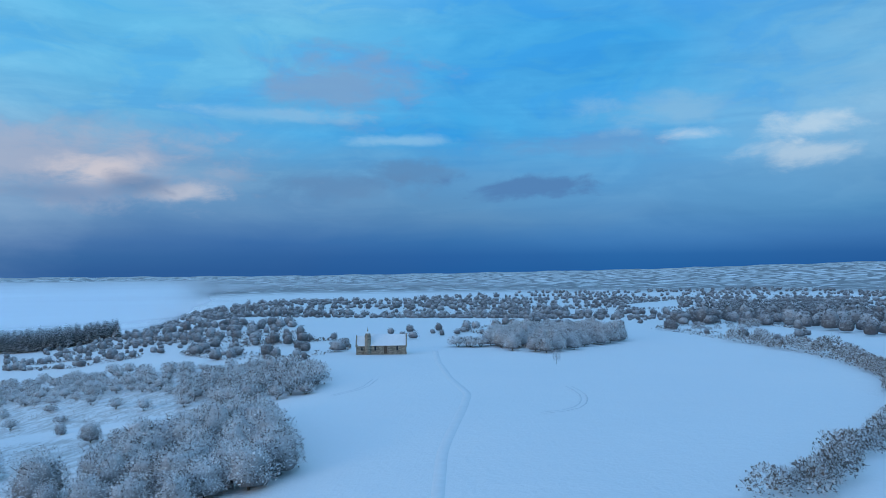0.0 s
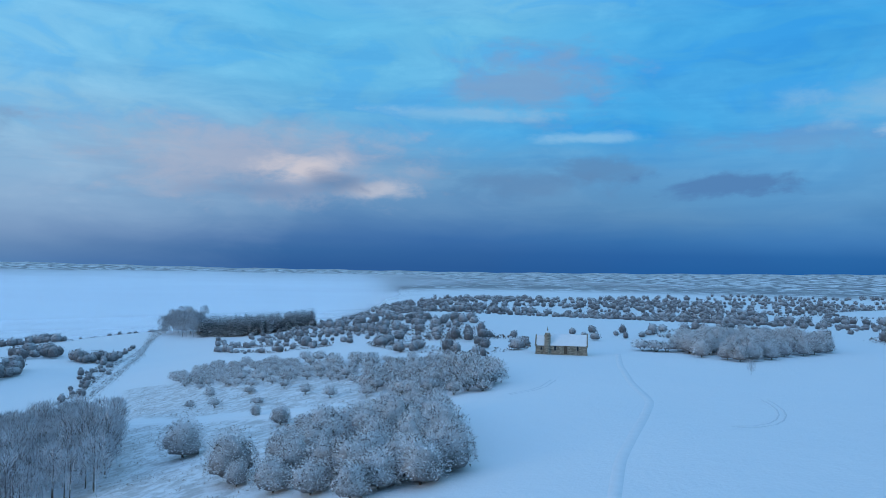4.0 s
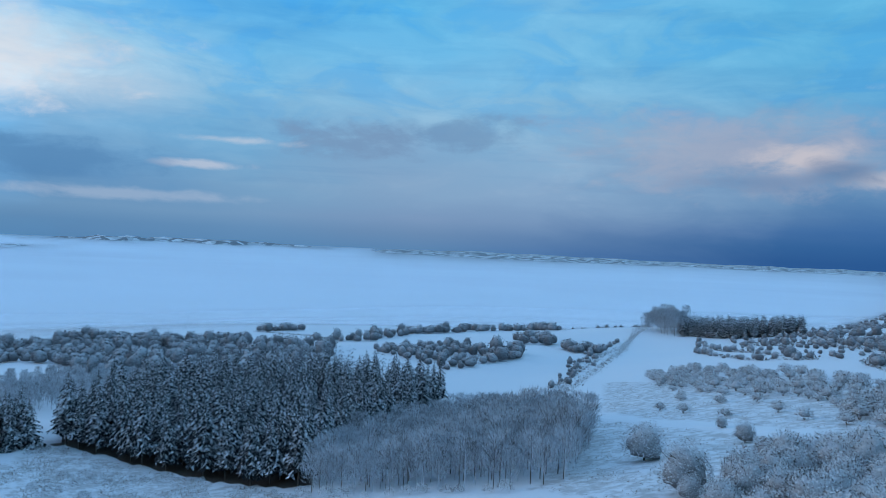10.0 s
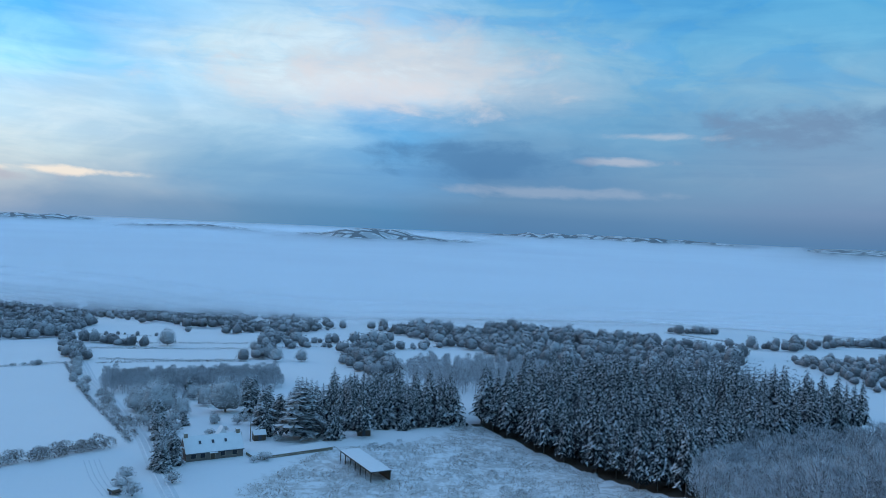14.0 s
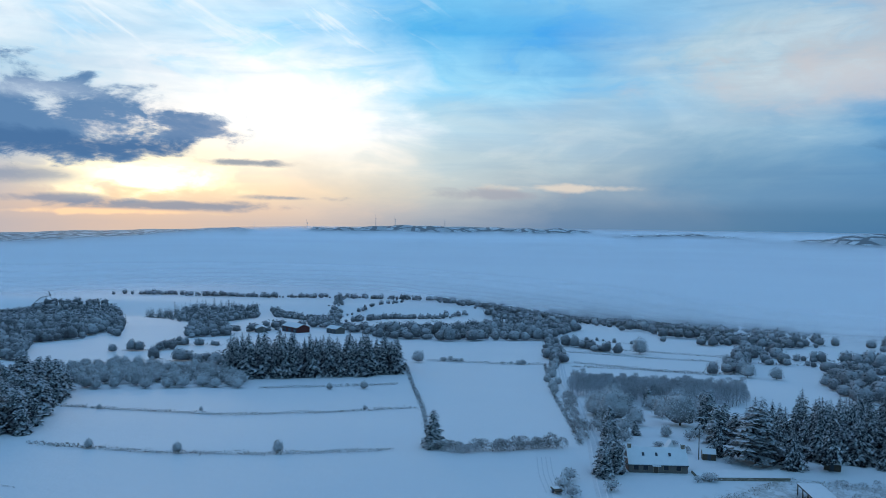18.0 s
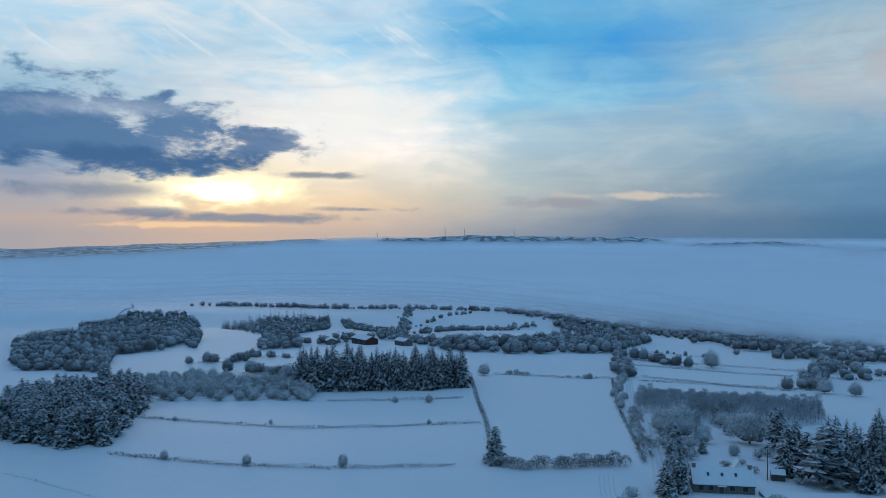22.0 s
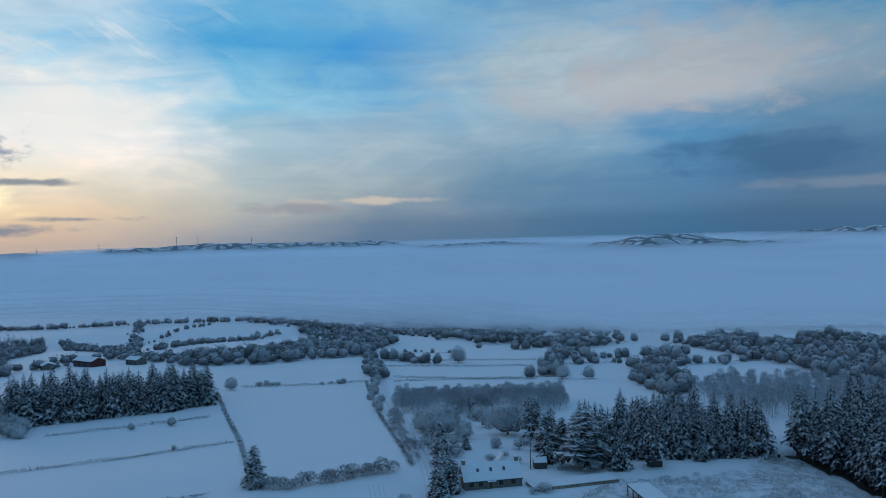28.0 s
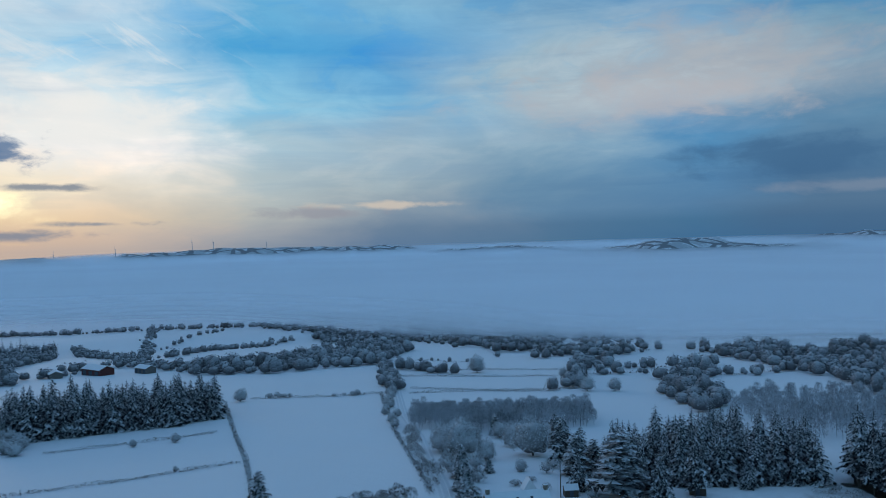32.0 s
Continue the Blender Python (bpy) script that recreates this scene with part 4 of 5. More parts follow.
def chapel(x, y, turn):
    c = root("chapel", at(x, y, turn), "small stone chapel with a snow-covered roof and domed turret", "chapel")
    # nave along x, front to -y; narrower choir at the -x end
    part("nave_wall", shape("nave_wall", M_STONE, lambda bm: gable_wall(bm, -3.6, 7.2, 2.9, 2.75, 2.5)), c)
    part("nave_roof", shape("nave_roof", M_SNOW, lambda bm: gable_roof(bm, -3.45, 7.1, 2.9, 2.75, 2.5, 0.22, 0.25)), c, "thick even snow on the roof")
    part("choir_wall", shape("choir_wall", M_STONE, lambda bm: gable_wall(bm, -7.0, -3.6, 2.6, 2.6, 2.2)), c)
    part("choir_roof", shape("choir_roof", M_SNOW, lambda bm: gable_roof(bm, -6.9, -3.65, 2.6, 2.6, 2.2, 0.22, 0.22)), c)
    for gx, hh, rr in ((7.2, 2.9, 2.5), (-7.0, 2.6, 2.2)):
        part("gable_coping", shape("gable_coping", M_STONE, lambda bm: gable_roof(bm, gx - 0.18, gx + 0.18, hh, 2.75 if gx > 0 else 2.6, rr, 0.42, 0.12)), c)
    for gx in (7.1, -6.9):
        part("kneeler", shape("kneeler", M_STONE, lambda bm: box(bm, gx - 0.3, gx + 0.3, -3.15, -2.7, 2.2, 2.75)), c)
    # round stair turret with a small dome
    part("turret", shape("turret", M_STONE, lambda bm: lathe(bm, [(0.85, -0.5), (0.85, 5.0), (0.98, 5.05), (0.98, 5.25), (0.7, 5.3)], 14, -3.7, -2.7)), c)
    dome = part("turret_dome", shape("turret_dome", M_STONE, lambda bm: lathe(bm, [(0.8, 5.3), (0.78, 5.7), (0.62, 6.1), (0.38, 6.4), (0.12, 6.55), (0.06, 7.0)], 14, -3.7, -2.7)), c)
    part("snow_cap", shape("snow_cap", M_SNOW, lambda bm: lathe(bm, [(0.66, 6.06), (0.42, 6.42), (0.16, 6.6), (0.02, 6.66)], 14, -3.7, -2.7)), dome)
    belfry = part("bellcote", shape("bellcote", M_STONE, lambda bm: (box(bm, -4.0, -3.72, -0.55, 0.55, 5.0, 6.5), box(bm, -4.05, -3.67, -0.65, 0.65, 6.5, 6.7))), c)
    part("finial", shape("finial", M_STONE, lambda bm: lathe(bm, [(0.14, 6.7), (0.07, 7.2), (0.02, 7.6)], 8, -3.86, 0)), belfry)
    part("plinth", shape("plinth", M_STONE, lambda bm: box(bm, -7.1, 7.3, -3.0, 3.0, -1.0, 0.25)), c)
    opening(c, "door", 1.3, -2.9, 0.25, 1.0, 1.9, mat=M_WOOD, arch=0.35)
    for wx in (-1.6, 4.6):
        opening(c, "window", wx, -2.9, 1.2, 0.5, 1.1, arch=0.2)
    opening(c, "window", -5.4, -2.6, 1.2, 0.4, 0.8, arch=0.15)
    return c


def long_house(x, y, turn):
    """House with its front to +y in its own axes turned by turn."""
    h = root("house", at(x, y, turn, -0.2), "long low stone house with snow on its roof", "house")
    part("wall", shape("wall", M_RENDER, lambda bm: gable_wall(bm, -7.5, 7.5, 3.4, 2.7, 3.1)), h)
    roof = part("roof", shape("roof", M_SNOW, lambda bm: gable_roof(bm, -7.7, 7.7, 3.4, 2.7, 3.1, 0.2, 0.35)), h, "snow-covered roof")
    part("eaves_board", shape("eaves_board", M_SLATE, lambda bm: box(bm, -7.7, 7.7, -3.82, -3.7, 2.2, 2.38)), h)
    for wx in (-3.6, -0.2, 3.2):
        s = part("roof_window", shape("roof_window", M_SLATE, lambda bm: (lambda v: [bm.faces.new([v[i] for i in f]) for f in ((0, 1, 2, 3), (7, 6, 5, 4), (0, 4, 5, 1), (1, 5, 6, 2), (2, 6, 7, 3), (3, 7, 4, 0))])([bm.verts.new(p) for p in ((wx - 0.28, -1.95, 4.24), (wx + 0.28, -1.95, 4.24), (wx + 0.28, -1.3, 4.84), (wx - 0.28, -1.3, 4.84), (wx - 0.28, -2.1, 4.39), (wx + 0.28, -2.1, 4.39), (wx + 0.28, -1.45, 4.99), (wx - 0.28, -1.45, 4.99))])), roof)
    for cx in (-6.9, 6.9):
        ch = part("chimney", shape("chimney", M_STONE, lambda bm: (box(bm, cx - 0.45, cx + 0.45, -0.35, 0.35, 5.2, 6.7), box(bm, cx - 0.52, cx + 0.52, -0.42, 0.42, 6.7, 6.85))), h)
        part("snow_cap", shape("snow_cap", M_SNOW, lambda bm: box(bm, cx - 0.48, cx + 0.48, -0.38, 0.38, 6.85, 6.97)), ch)
    opening(h, "door", -0.6, -3.4, 0.2, 1.1, 2.0, mat=M_WOOD)
    for wx in (-5.6, -3.2, 2.0, 5.2):
        opening(h, "window", wx, -3.4, 1.0, 1.2, 1.1)
    part("porch_roof", shape("porch_roof", M_SNOW, lambda bm: box(bm, -1.6, 0.6, -4.3, -3.4, 2.15, 2.35), 0.05), h)
    return h


def open_shed(x, y, turn, L=21.0, W=6.4):
    s = root("open_shed", at(x, y, turn), "long open shed with a flat snow-covered roof", "shed")
    part("roof_sheet", shape("roof_sheet", M_SLATE, lambda bm: box(bm, -L / 2, L / 2, -W / 2, W / 2, 2.55, 2.68)), s)
    part("roof_snow", shape("roof_snow", M_SNOW, lambda bm: box(bm, -L / 2 + 0.05, L / 2 - 0.05, -W / 2 + 0.05, W / 2 - 0.05, 2.68, 2.86), 0.05), s)
    for i in range(7):
        for yy in (-W / 2 + 0.2, W / 2 - 0.2):
            px = -L / 2 + 0.3 + i * (L - 0.6) / 6
            part("post", shape("post", M_WOOD, lambda bm: box(bm, px - 0.1, px + 0.1, yy - 0.1, yy + 0.1, -0.8, 2.55)), s)
    part("back_wall", shape("back_wall", M_WOOD, lambda bm: box(bm, -L / 2 + 0.4, L / 2 - 0.4, W / 2 - 0.34, W / 2 - 0.24, -0.6, 2.4)), s)
    for yy in (-W / 2 + 0.2, W / 2 - 0.2):
        part("beam", shape("beam", M_WOOD, lambda bm: box(bm, -L / 2, L / 2, yy - 0.08, yy + 0.08, 2.33, 2.55)), s)
    return s


def hut(x, y, turn, L, W, h, label, wall=None, rise=0.9):
    s = root("hut", at(x, y, turn), label, "hut")
    part("wall", shape("wall", wall or M_WOOD, lambda bm: gable_wall(bm, -L / 2, L / 2, W / 2, h, rise)), s)
    part("roof", shape("roof", M_SNOW, lambda bm: gable_roof(bm, -L / 2 - 0.15, L / 2 + 0.15, W / 2, h, rise, 0.18, 0.2)), s)
    part("door", shape("door", M_SLATE, lambda bm: box(bm, -0.45, 0.45, -W / 2 - 0.05, -W / 2 - 0.01, 0, min(1.9, h - 0.1))), s)
    return s


def barn(x, y, turn, L, W, h, label, wall):
    s = root("barn", at(x, y, turn), label, "barn", "farm buildings")
    part("wall", shape("wall", wall, lambda bm: gable_wall(bm, -L / 2, L / 2, W / 2, h, W * 0.2)), s)
    part("roof", shape("roof", M_SNOW, lambda bm: gable_roof(bm, -L / 2 - 0.3, L / 2 + 0.3, W / 2, h, W * 0.2, 0.25, 0.5)), s)
    for i in range(3):
        dx = -L / 3 + i * L / 3
        part("door", shape("door", M_SLATE, lambda bm: box(bm, dx - L * 0.1, dx + L * 0.1, -W / 2 - 0.08, -W / 2 - 0.02, 0, h * 0.75)), s)
    return s


def wind_turbine(x, y, turn):
    w = root("wind_turbine", at(x, y, turn), "far white wind turbine on the ridge", "wind turbine", "turbines on the ridge")
    part("mast", shape("mast", M_MAST, lambda bm: lathe(bm, [(1.6, -3), (0.9, 36)], 8)), w)
    part("nacelle", shape("nacelle", M_MAST, lambda bm: box(bm, -1.2, 1.2, -2.5, 2.5, 35.5, 37.5), 0.3), w)
    for i in range(3):
        a = i * 2.094 + turn
        ca, sa = math.cos(a), math.sin(a)
        v = [(ca * r - sa * s, -2.9 + e, 36.5 + sa * r + ca * s) for r, s, e in ((0.6, -0.6, 0), (0.6, 0.6, 0.3), (20, 0.2, 0.15), (20, -0.2, 0))]
        part("blade", mesh_of("blade", np.array(v), [(0, 1, 2), (0, 2, 3)], M_MAST), w)
    return w


def pole(x, y, h):
    p = root("utility_pole", at(x, y), "dark wooden utility pole in the garden", "pole")
    part("shaft", shape("shaft", M_WOOD, lambda bm: lathe(bm, [(0.14, -0.6), (0.09, h)], 7)), p)
    part("crossarm", shape("crossarm", M_WOOD, lambda bm: box(bm, -0.6, 0.6, -0.06, 0.06, h - 0.5, h - 0.36)), p)
    return p


chapel(-15, 226.5, 1)
long_house(-208.3, -0.8, 107)
open_shed(-191.4, 37.7, 14.5, 20.5, 5.6)
hut(-224, 12, 100, 3.4, 2.6, 1.9, "small dark garden hut with snow on its roof")
hut(-229, 1.5, 15, 3.0, 3.4, 0.5, "white pointed garden shelter dusted with snow", M_WHITE, 2.6)
hut(-226, 43, 80, 4.0, 3.0, 2.0, "dark log store under the fir trees")
pole(-222.5, 9.5, 8.5)
trailer = root("farm_trailer", at(-180, -21, 35), "dark farm trailer dusted with snow beside the lane", "trailer")
part("bed", shape("bed", M_WOOD, lambda bm: box(bm, -1.7, 1.7, -0.9, 0.9, 0.55, 0.95), 0.04), trailer)
part("snow", shape("snow", M_SNOW, lambda bm: box(bm, -1.5, 0.4, -0.8, 0.8, 0.95, 1.08), 0.04), trailer)
part("drawbar", shape("drawbar", M_SLATE, lambda bm: box(bm, 1.7, 3.0, -0.07, 0.07, 0.5, 0.64)), trailer)
for wy in (-1.0, 1.0):
    part("wheel", shape("wheel", M_SLATE, lambda bm: prism(bm, [(0.45 * math.cos(k * 0.628), 0.45 + 0.45 * math.sin(k * 0.628)) for k in range(10)], wy - 0.12, wy + 0.12)), trailer)
terrace = root("terrace", at(-209.5, 20, 111), "low snow-covered garden terrace with a dark wall", "terrace")
part("retaining_wall", shape("retaining_wall", M_STONE, lambda bm: box(bm, -11.5, 11.5, -3.0, 3.0, -1.0, 0.7)), terrace)
part("snow", shape("snow", M_SNOW, lambda bm: box(bm, -11.4, 11.4, -2.85, 2.9, 0.7, 0.86), 0.05), terrace)
barn(-535, -300, 62, 22, 11, 4.5, "long dark farm barn with a snowy roof", M_RED)
barn(-540, -268, 62, 13, 8, 4.0, "small grey farm barn with a snowy roof", M_RENDER)
barn(-520, -322, 40, 12, 8, 3.6, "low farm building with a snowy roof", M_RENDER)
for az_t in (119.5, 121.3, 123.2, 113.2, 114.6, 109.6):
    a_t = radians(az_t)
    wind_turbine(-math.sin(a_t) * 4100, math.cos(a_t) * 4100, az_t % 7 * 3)

# ---- tracks, banks and hedges ----
ROAD = [(-620, -112), (-471, -80), (-351, -53), (-304, -39), (-262, -29), (-228, -20), (-194, -13), (-173, -8), (-150, -3)]
lane = ribbon("lane", ROAD, 4.2, 0.05, M_TRACK, "narrow farm lane under trodden snow", "structure")
for side in (-0.8, 0.8):
    ribbon("wheel_rut", ROAD, 0.5, 0.09, M_SNOW, parent=lane, side=side)
hill_path = ribbon("hill_path", [(-150, 205), (-110, 183), (-73, 163), (-34, 149)], 2.6, 0.05, M_SNOW, "snowy path between scrub and fields", "structure")
hedge([(-165, -169), (-171, -130), (-181, -103), (-198, -72)], 1.0, 2.2, "low frosted hedge bank across the fields", 0.05, 0.6, seed=3)
hedge([(-209, -205), (-214, -173), (-220, -142), (-241, -113), (-263, -90)], 1.0, 2.2, "low frosted hedge bank across the fields", 0.05, 0.6, seed=4)
hedge([(-279, -167), (-299, -139), (-315, -120)], 1.1, 2.2, "low frosted hedge bank below the spruces", 0.05, 0.6, seed=5)
hedge([(-389, -147), (-320, -115), (-264, -88), (-211, -65)], 1.2, 1.6, "frosted hedge bank between two fields", 0.05, 0.6, seed=6)
hedge([(-203, -62), (-202, -53), (-206, -48), (-213, -38), (-220, -27)], 2.4, 2.2, "bushy frosted hedge along the field", 0.05, 0.6, seed=7)
hedge([(-414, -76), (-365, -63), (-318, -51), (-248, -30), (-224, -23)], 1.1, 1.5, "frosted hedge beside the lane", 0.05, 0.6, seed=8)
hedge([(-405, -140), (-408, -97), (-420, -76)], 1.2, 1.6, "frosted hedge across the fields", 0.05, 0.6, seed=9)
hedge([(-434, -64), (-421, -17), (-420, 22)], 1.2, 1.8, "frosted hedge across the fields", 0.05, 0.6, seed=10)
hedge([(-182, 244), (-243, 365), (-331, 544), (-366, 652)], 1.6, 5.0, "scrubby hedge beside the long field", 0.12, 0.7, seed=11)
hedge([(-207, 276), (-272, 408), (-330, 560)], 1.6, 4.0, "scrubby hedge beside the long field", 0.14, 0.7, seed=12)
hedge([(88, 300), (93, 278), (98, 248), (102, 208), (99, 176), (80, 130), (61, 107), (40, 87), (30, 79)], 1.5, 2.4, "frosted hedge round the hilltop field", 0.1, 0.6, seed=13)
hedge([(-150, -235), (-140, -190), (-135, -140)], 0.5, 0.8, "low frosted bank in the snow", seed=14)

# ---- trees, place by place ----
for x, y in scatter([(-47, 100), (-54, 124), (-46, 137), (-31, 133), (-25, 117), (-22, 98), (-34, 93)], 3.9, 21):
    tree("oak", x, y, "frosted bare oak in a dense hilltop clump", "oaks of the hilltop clump", 0.8)
for x, y, s in ((-78, 133, 1.25), (-58, 111, 1.1), (-66, 149, 0.5), (-79, 166, 0.45), (-55, 107, 0.6)):
    tree("round", x, y, "round frosted tree standing alone in snow", "lone round trees", s)
for x, y in scatter([(-41, 157), (-25, 157), (-28, 186), (-46, 208), (-56, 203), (-60, 181)], 3.0, 22):
    tree("shrub", x, y, "dense frosted thorn bush in scrub", "thorn scrub", 1.3, category="shrub")
for x, y in scatter([(-180, 304), (-169, 323), (-93, 250), (-47, 208), (-50, 190), (-100, 215), (-150, 262)], 4.6, 23):
    tree("shrub", x, y, "frosted bush on rough ground", "bushes on the rough ground", 1.15, category="shrub")
for x, y in scatter([(-150, 262), (-100, 215), (-48, 190), (-40, 158), (-63, 168), (-108, 190)], 11.0, 24):
    tree("shrub", x, y, "small frosted bush in open snow", "bushes on the rough ground", 1.0, category="shrub")
for x, y in scatter([(18, 245), (22, 231), (28, 222), (36, 222), (47, 238), (66, 255), (62, 285), (38, 288), (23, 270)], 4.0, 25):
    tree("oak", x, y, "frosted tree in the grove beside the chapel", "grove by the chapel", 0.7)
for x, y in ((8, 243), (12, 242), (15, 243), (11, 246)):
    tree("shrub", x, y, "frosted bush near the chapel", "bushes by the chapel", 1.6, category="shrub")
tree("ash", 30, 195, "single bent sapling in the snowfield", "", 0.42)
LARCH = [(-141, 101), (-114, 108), (-96, 113), (-83, 116), (-108, 160), (-135, 185), (-175, 190), (-178, 150), (-160, 118)]
pts = scatter(LARCH, 2.7, 26)
for x, y in pts[:200]:
    tree("ash", x, y, "slender frosted plantation tree", "young plantation")
if len(pts) > 200:
    crowd("young_plantation", "ash", pts[200:], "dense stand of slender frosted trees", "woodland")
pts = scatter(SPRUCE, 4.3, 27)
pts = pts[np.argsort(np.hypot(pts[:, 0], pts[:, 1]))]
for x, y in pts[:290]:
    tree("spruce", x, y, "tall snow-laden spruce in the plantation", "spruce plantation")
if len(pts) > 290:
    crowd("spruce_plantation", "farcon", pts[290:], "dense snow-laden spruces behind the plantation edge", "woodland", 1.22)
for x, y in scatter(GARDEN, 4.4, 28):
    tree("fir", x, y, "snow-laden fir behind the house", "firs behind the house", 1.05)
tree("cedar", -224, 24, "spreading cedar with snow on its boughs", "", 1.05)
tree("spruce", -224, 42, "tall lean spruce with a bare lower trunk", "", 0.78)
tree("round", -227, 29.5, "small frosted tree between cedar and fir", "", 0.75)
for x, y, s in ((-229, 14, 0.95), (-223, 33.5, 1.05), (-231, 56, 0.6), (-289, 9, 1.0)):
    tree("fir", x, y, "dark snow-flecked fir near the house", "firs near the house", s)
for x, y, s in ((-199, -13, 0.72), (-202, -10, 0.8), (-196, -12, 0.62), (-205, -12.5, 0.7), (-224, -14, 0.75), (-228, -16, 0.85), (-206, -62, 0.85), (-306, -12, 0.9), (-262, 11, 1.0), (-258, 16, 0.9)):
    tree("pine", x, y, "dense dark conifer dusted with snow", "garden conifers", s)
for x, y, s in ((-269, 2, 1.75), (-269, -20, 1.45), (-277, -27, 1.1), (-285, -5, 1.2), (-300, -10, 1.0), (-296, 4, 0.9), (-248, -1, 0.5), (-306, -24, 0.9), (-262, -12, 1.0)):
    tree("round", x, y, "rounded frosted garden tree", "garden trees", s)
for x, y, s in ((-282, 9, 1.2), (-286, -17, 0.8), (-240, -17, 0.72), (-246, -10, 0.45), (-244, 14, 1.2), (-246, 19, 1.1)):
    tree("pine", x, y, "dense dark conifer dusted with snow", "garden conifers", s)
for x, y, s in ((-236, -12, 1.3), (-242, -13, 1.2), (-250, -14, 1.5), (-254, -18, 1.4), (-246, 6, 1.1), (-252, 8, 1.2), (-233, -2, 0.9), (-237, 2, 0.7), (-229, 6, 0.8), (-184, -20, 1.3), (-178, -17, 1.3), (-186, -9, 0.9), (-203, 13, 1.1), (-201, 10, 0.8), (-222, 17, 0.7), (-249, -22, 1.2), (-255, -24, 1.2), (-244, -20, 1.0), (-190, -20, 1.1)):
    tree("shrub", x, y, "frosted bush in the garden", "garden bushes", s, category="shrub")
pts = scatter([(-318, -45), (-310, -18), (-314, 10), (-322, 24), (-352, 23), (-346, -47)], 2.2, 29)
for x, y in pts[:90]:
    tree("ash", x, y, "slender frosted tree in a straight-edged stand", "roadside stand", 0.68)
crowd("roadside_stand", "ash", pts[90:], "straight-edged stand of slender frosted trees", "woodland", 0.68)
for x, y in scatter(FIELD_FIRS, 4.4, 30):
    tree("fir", x, y, "snow-laden fir in a block beside fields", "fir block by the fields", 1.35)
for x, y in scatter(EDGE_PINES, 4.3, 31):
    tree("pine", x, y, "dense snow-dusted pine at the field edge", "pines at the field edge", float(rng.uniform(0.75, 1.1)))
for x, y in scatter([(-273, -285), (-245, -228), (-262, -201), (-278, -169), (-310, -203), (-306, -273)], 5.6, 32):
    tree("oak", x, y, "rounded frosted tree in a belt", "tree belt below the fields", 0.75)
for x, y, s in ((-168, -150, 0.8), (-174, -125, 0.9), (-185, -100, 0.95), (-211, -187, 0.6), (-223, -154, 0.5), (-251, -105, 0.6)):
    tree("round", x, y, "small frosted tree on a hedge bank", "trees on the hedge banks", s * 0.45)
for x, y, s in ((-398, -143, 0.9), (-413, -88, 0.5), (-290, -140, 0.4), (-298, -128, 0.5), (-470, 16, 0.8)):
    tree("round", x, y, "frosted field tree in snow", "field trees", s)
for x, y in along([(-410, -135), (-408, -120)], 2.5, 0.8, 5):
    tree("shrub", x, y, "frosted bush in a hedge", "hedge bushes", 0.9, category="shrub")
for x, y in along([(-410, -98), (-414, -84)], 2.5, 0.8, 6):
    tree("shrub", x, y, "frosted bush in a hedge", "hedge bushes", 0.9, category="shrub")
for x, y in along([(-520, -98), (-470, -78), (-414, -72), (-351, -58), (-318, -50)], 7, 1.5, 7):
    tree("round", x, y, "frosted tree beside the lane", "trees along the lane", 0.55)

crowd("hedge_shrubs", "shrub", along([(-203, -62), (-204, -55), (-206, -48), (-213, -38), (-220, -28)], 1.5, 0.8, 17), "tall bushy frosted shrubs in the field hedge", "hedge", 1.15, 0.3, M_TWIG_DARK)
crowd("hedge_shrubs", "shrub", along([(-310, -44), (-275, -36), (-244, -26), (-232, -22)], 4.2, 1.0, 18), "frosted bushes beside the lane", "hedge", 1.2, 0.3, M_TWIG_DARK)
crowd("hedge_shrubs", "shrub", along([(-300, -32), (-262, -22), (-236, -15), (-215, -12)], 3.2, 1.0, 19), "frosted bushes beside the lane", "hedge", 1.2, 0.3, M_TWIG_DARK)
crowd("bramble_thicket", "shrub", drifts(scatter(ROUGH[0], 2.4, 35), 0.16, 0.9), "low frosted brambles on rough ground", "bramble", 0.5, 0.5)
crowd("edge_scrub", "shrub", along([(-150, 99), (-140, 100), (-112, 106), (-92, 111)], 4.0, 1.6, 36), "frosted scrub along the plantation edge", "scrub", 0.75, 0.4)
grass(ROUGH[0], 26000, "frosted rough grass and bracken", 71)
grass(ROUGH[1], 9000, "frosted rough grass between bushes", 72, 0.3)
grass(ROUGH[2], 5000, "frosted rough grass round the trees", 73, 0.3)

crowd("hedge_shrubs", "shrub", along([(30, 77), (39, 83), (47, 93), (62, 108), (81, 131), (99, 176)], 2.1, 0.9, 45), "bushy frosted hedge shrubs beside the hilltop field", "hedge", 1.15, 0.3, M_TWIG_DARK)
crowd("hedge_shrubs", "shrub", along([(98, 168), (105, 202), (101, 220), (102, 243), (99, 252)], 3.0, 1.4, 46), "bushy frosted hedge shrubs beside the hilltop field", "hedge", 1.5, 0.3, M_TWIG_DARK)
crowd("hedge_shrubs", "shrub", along([(98, 293), (126, 303), (142, 334)], 4.0, 1.2, 47), "frosted hedge shrubs beyond the hilltop field", "hedge", 1.15, 0.3, M_TWIG_DARK)

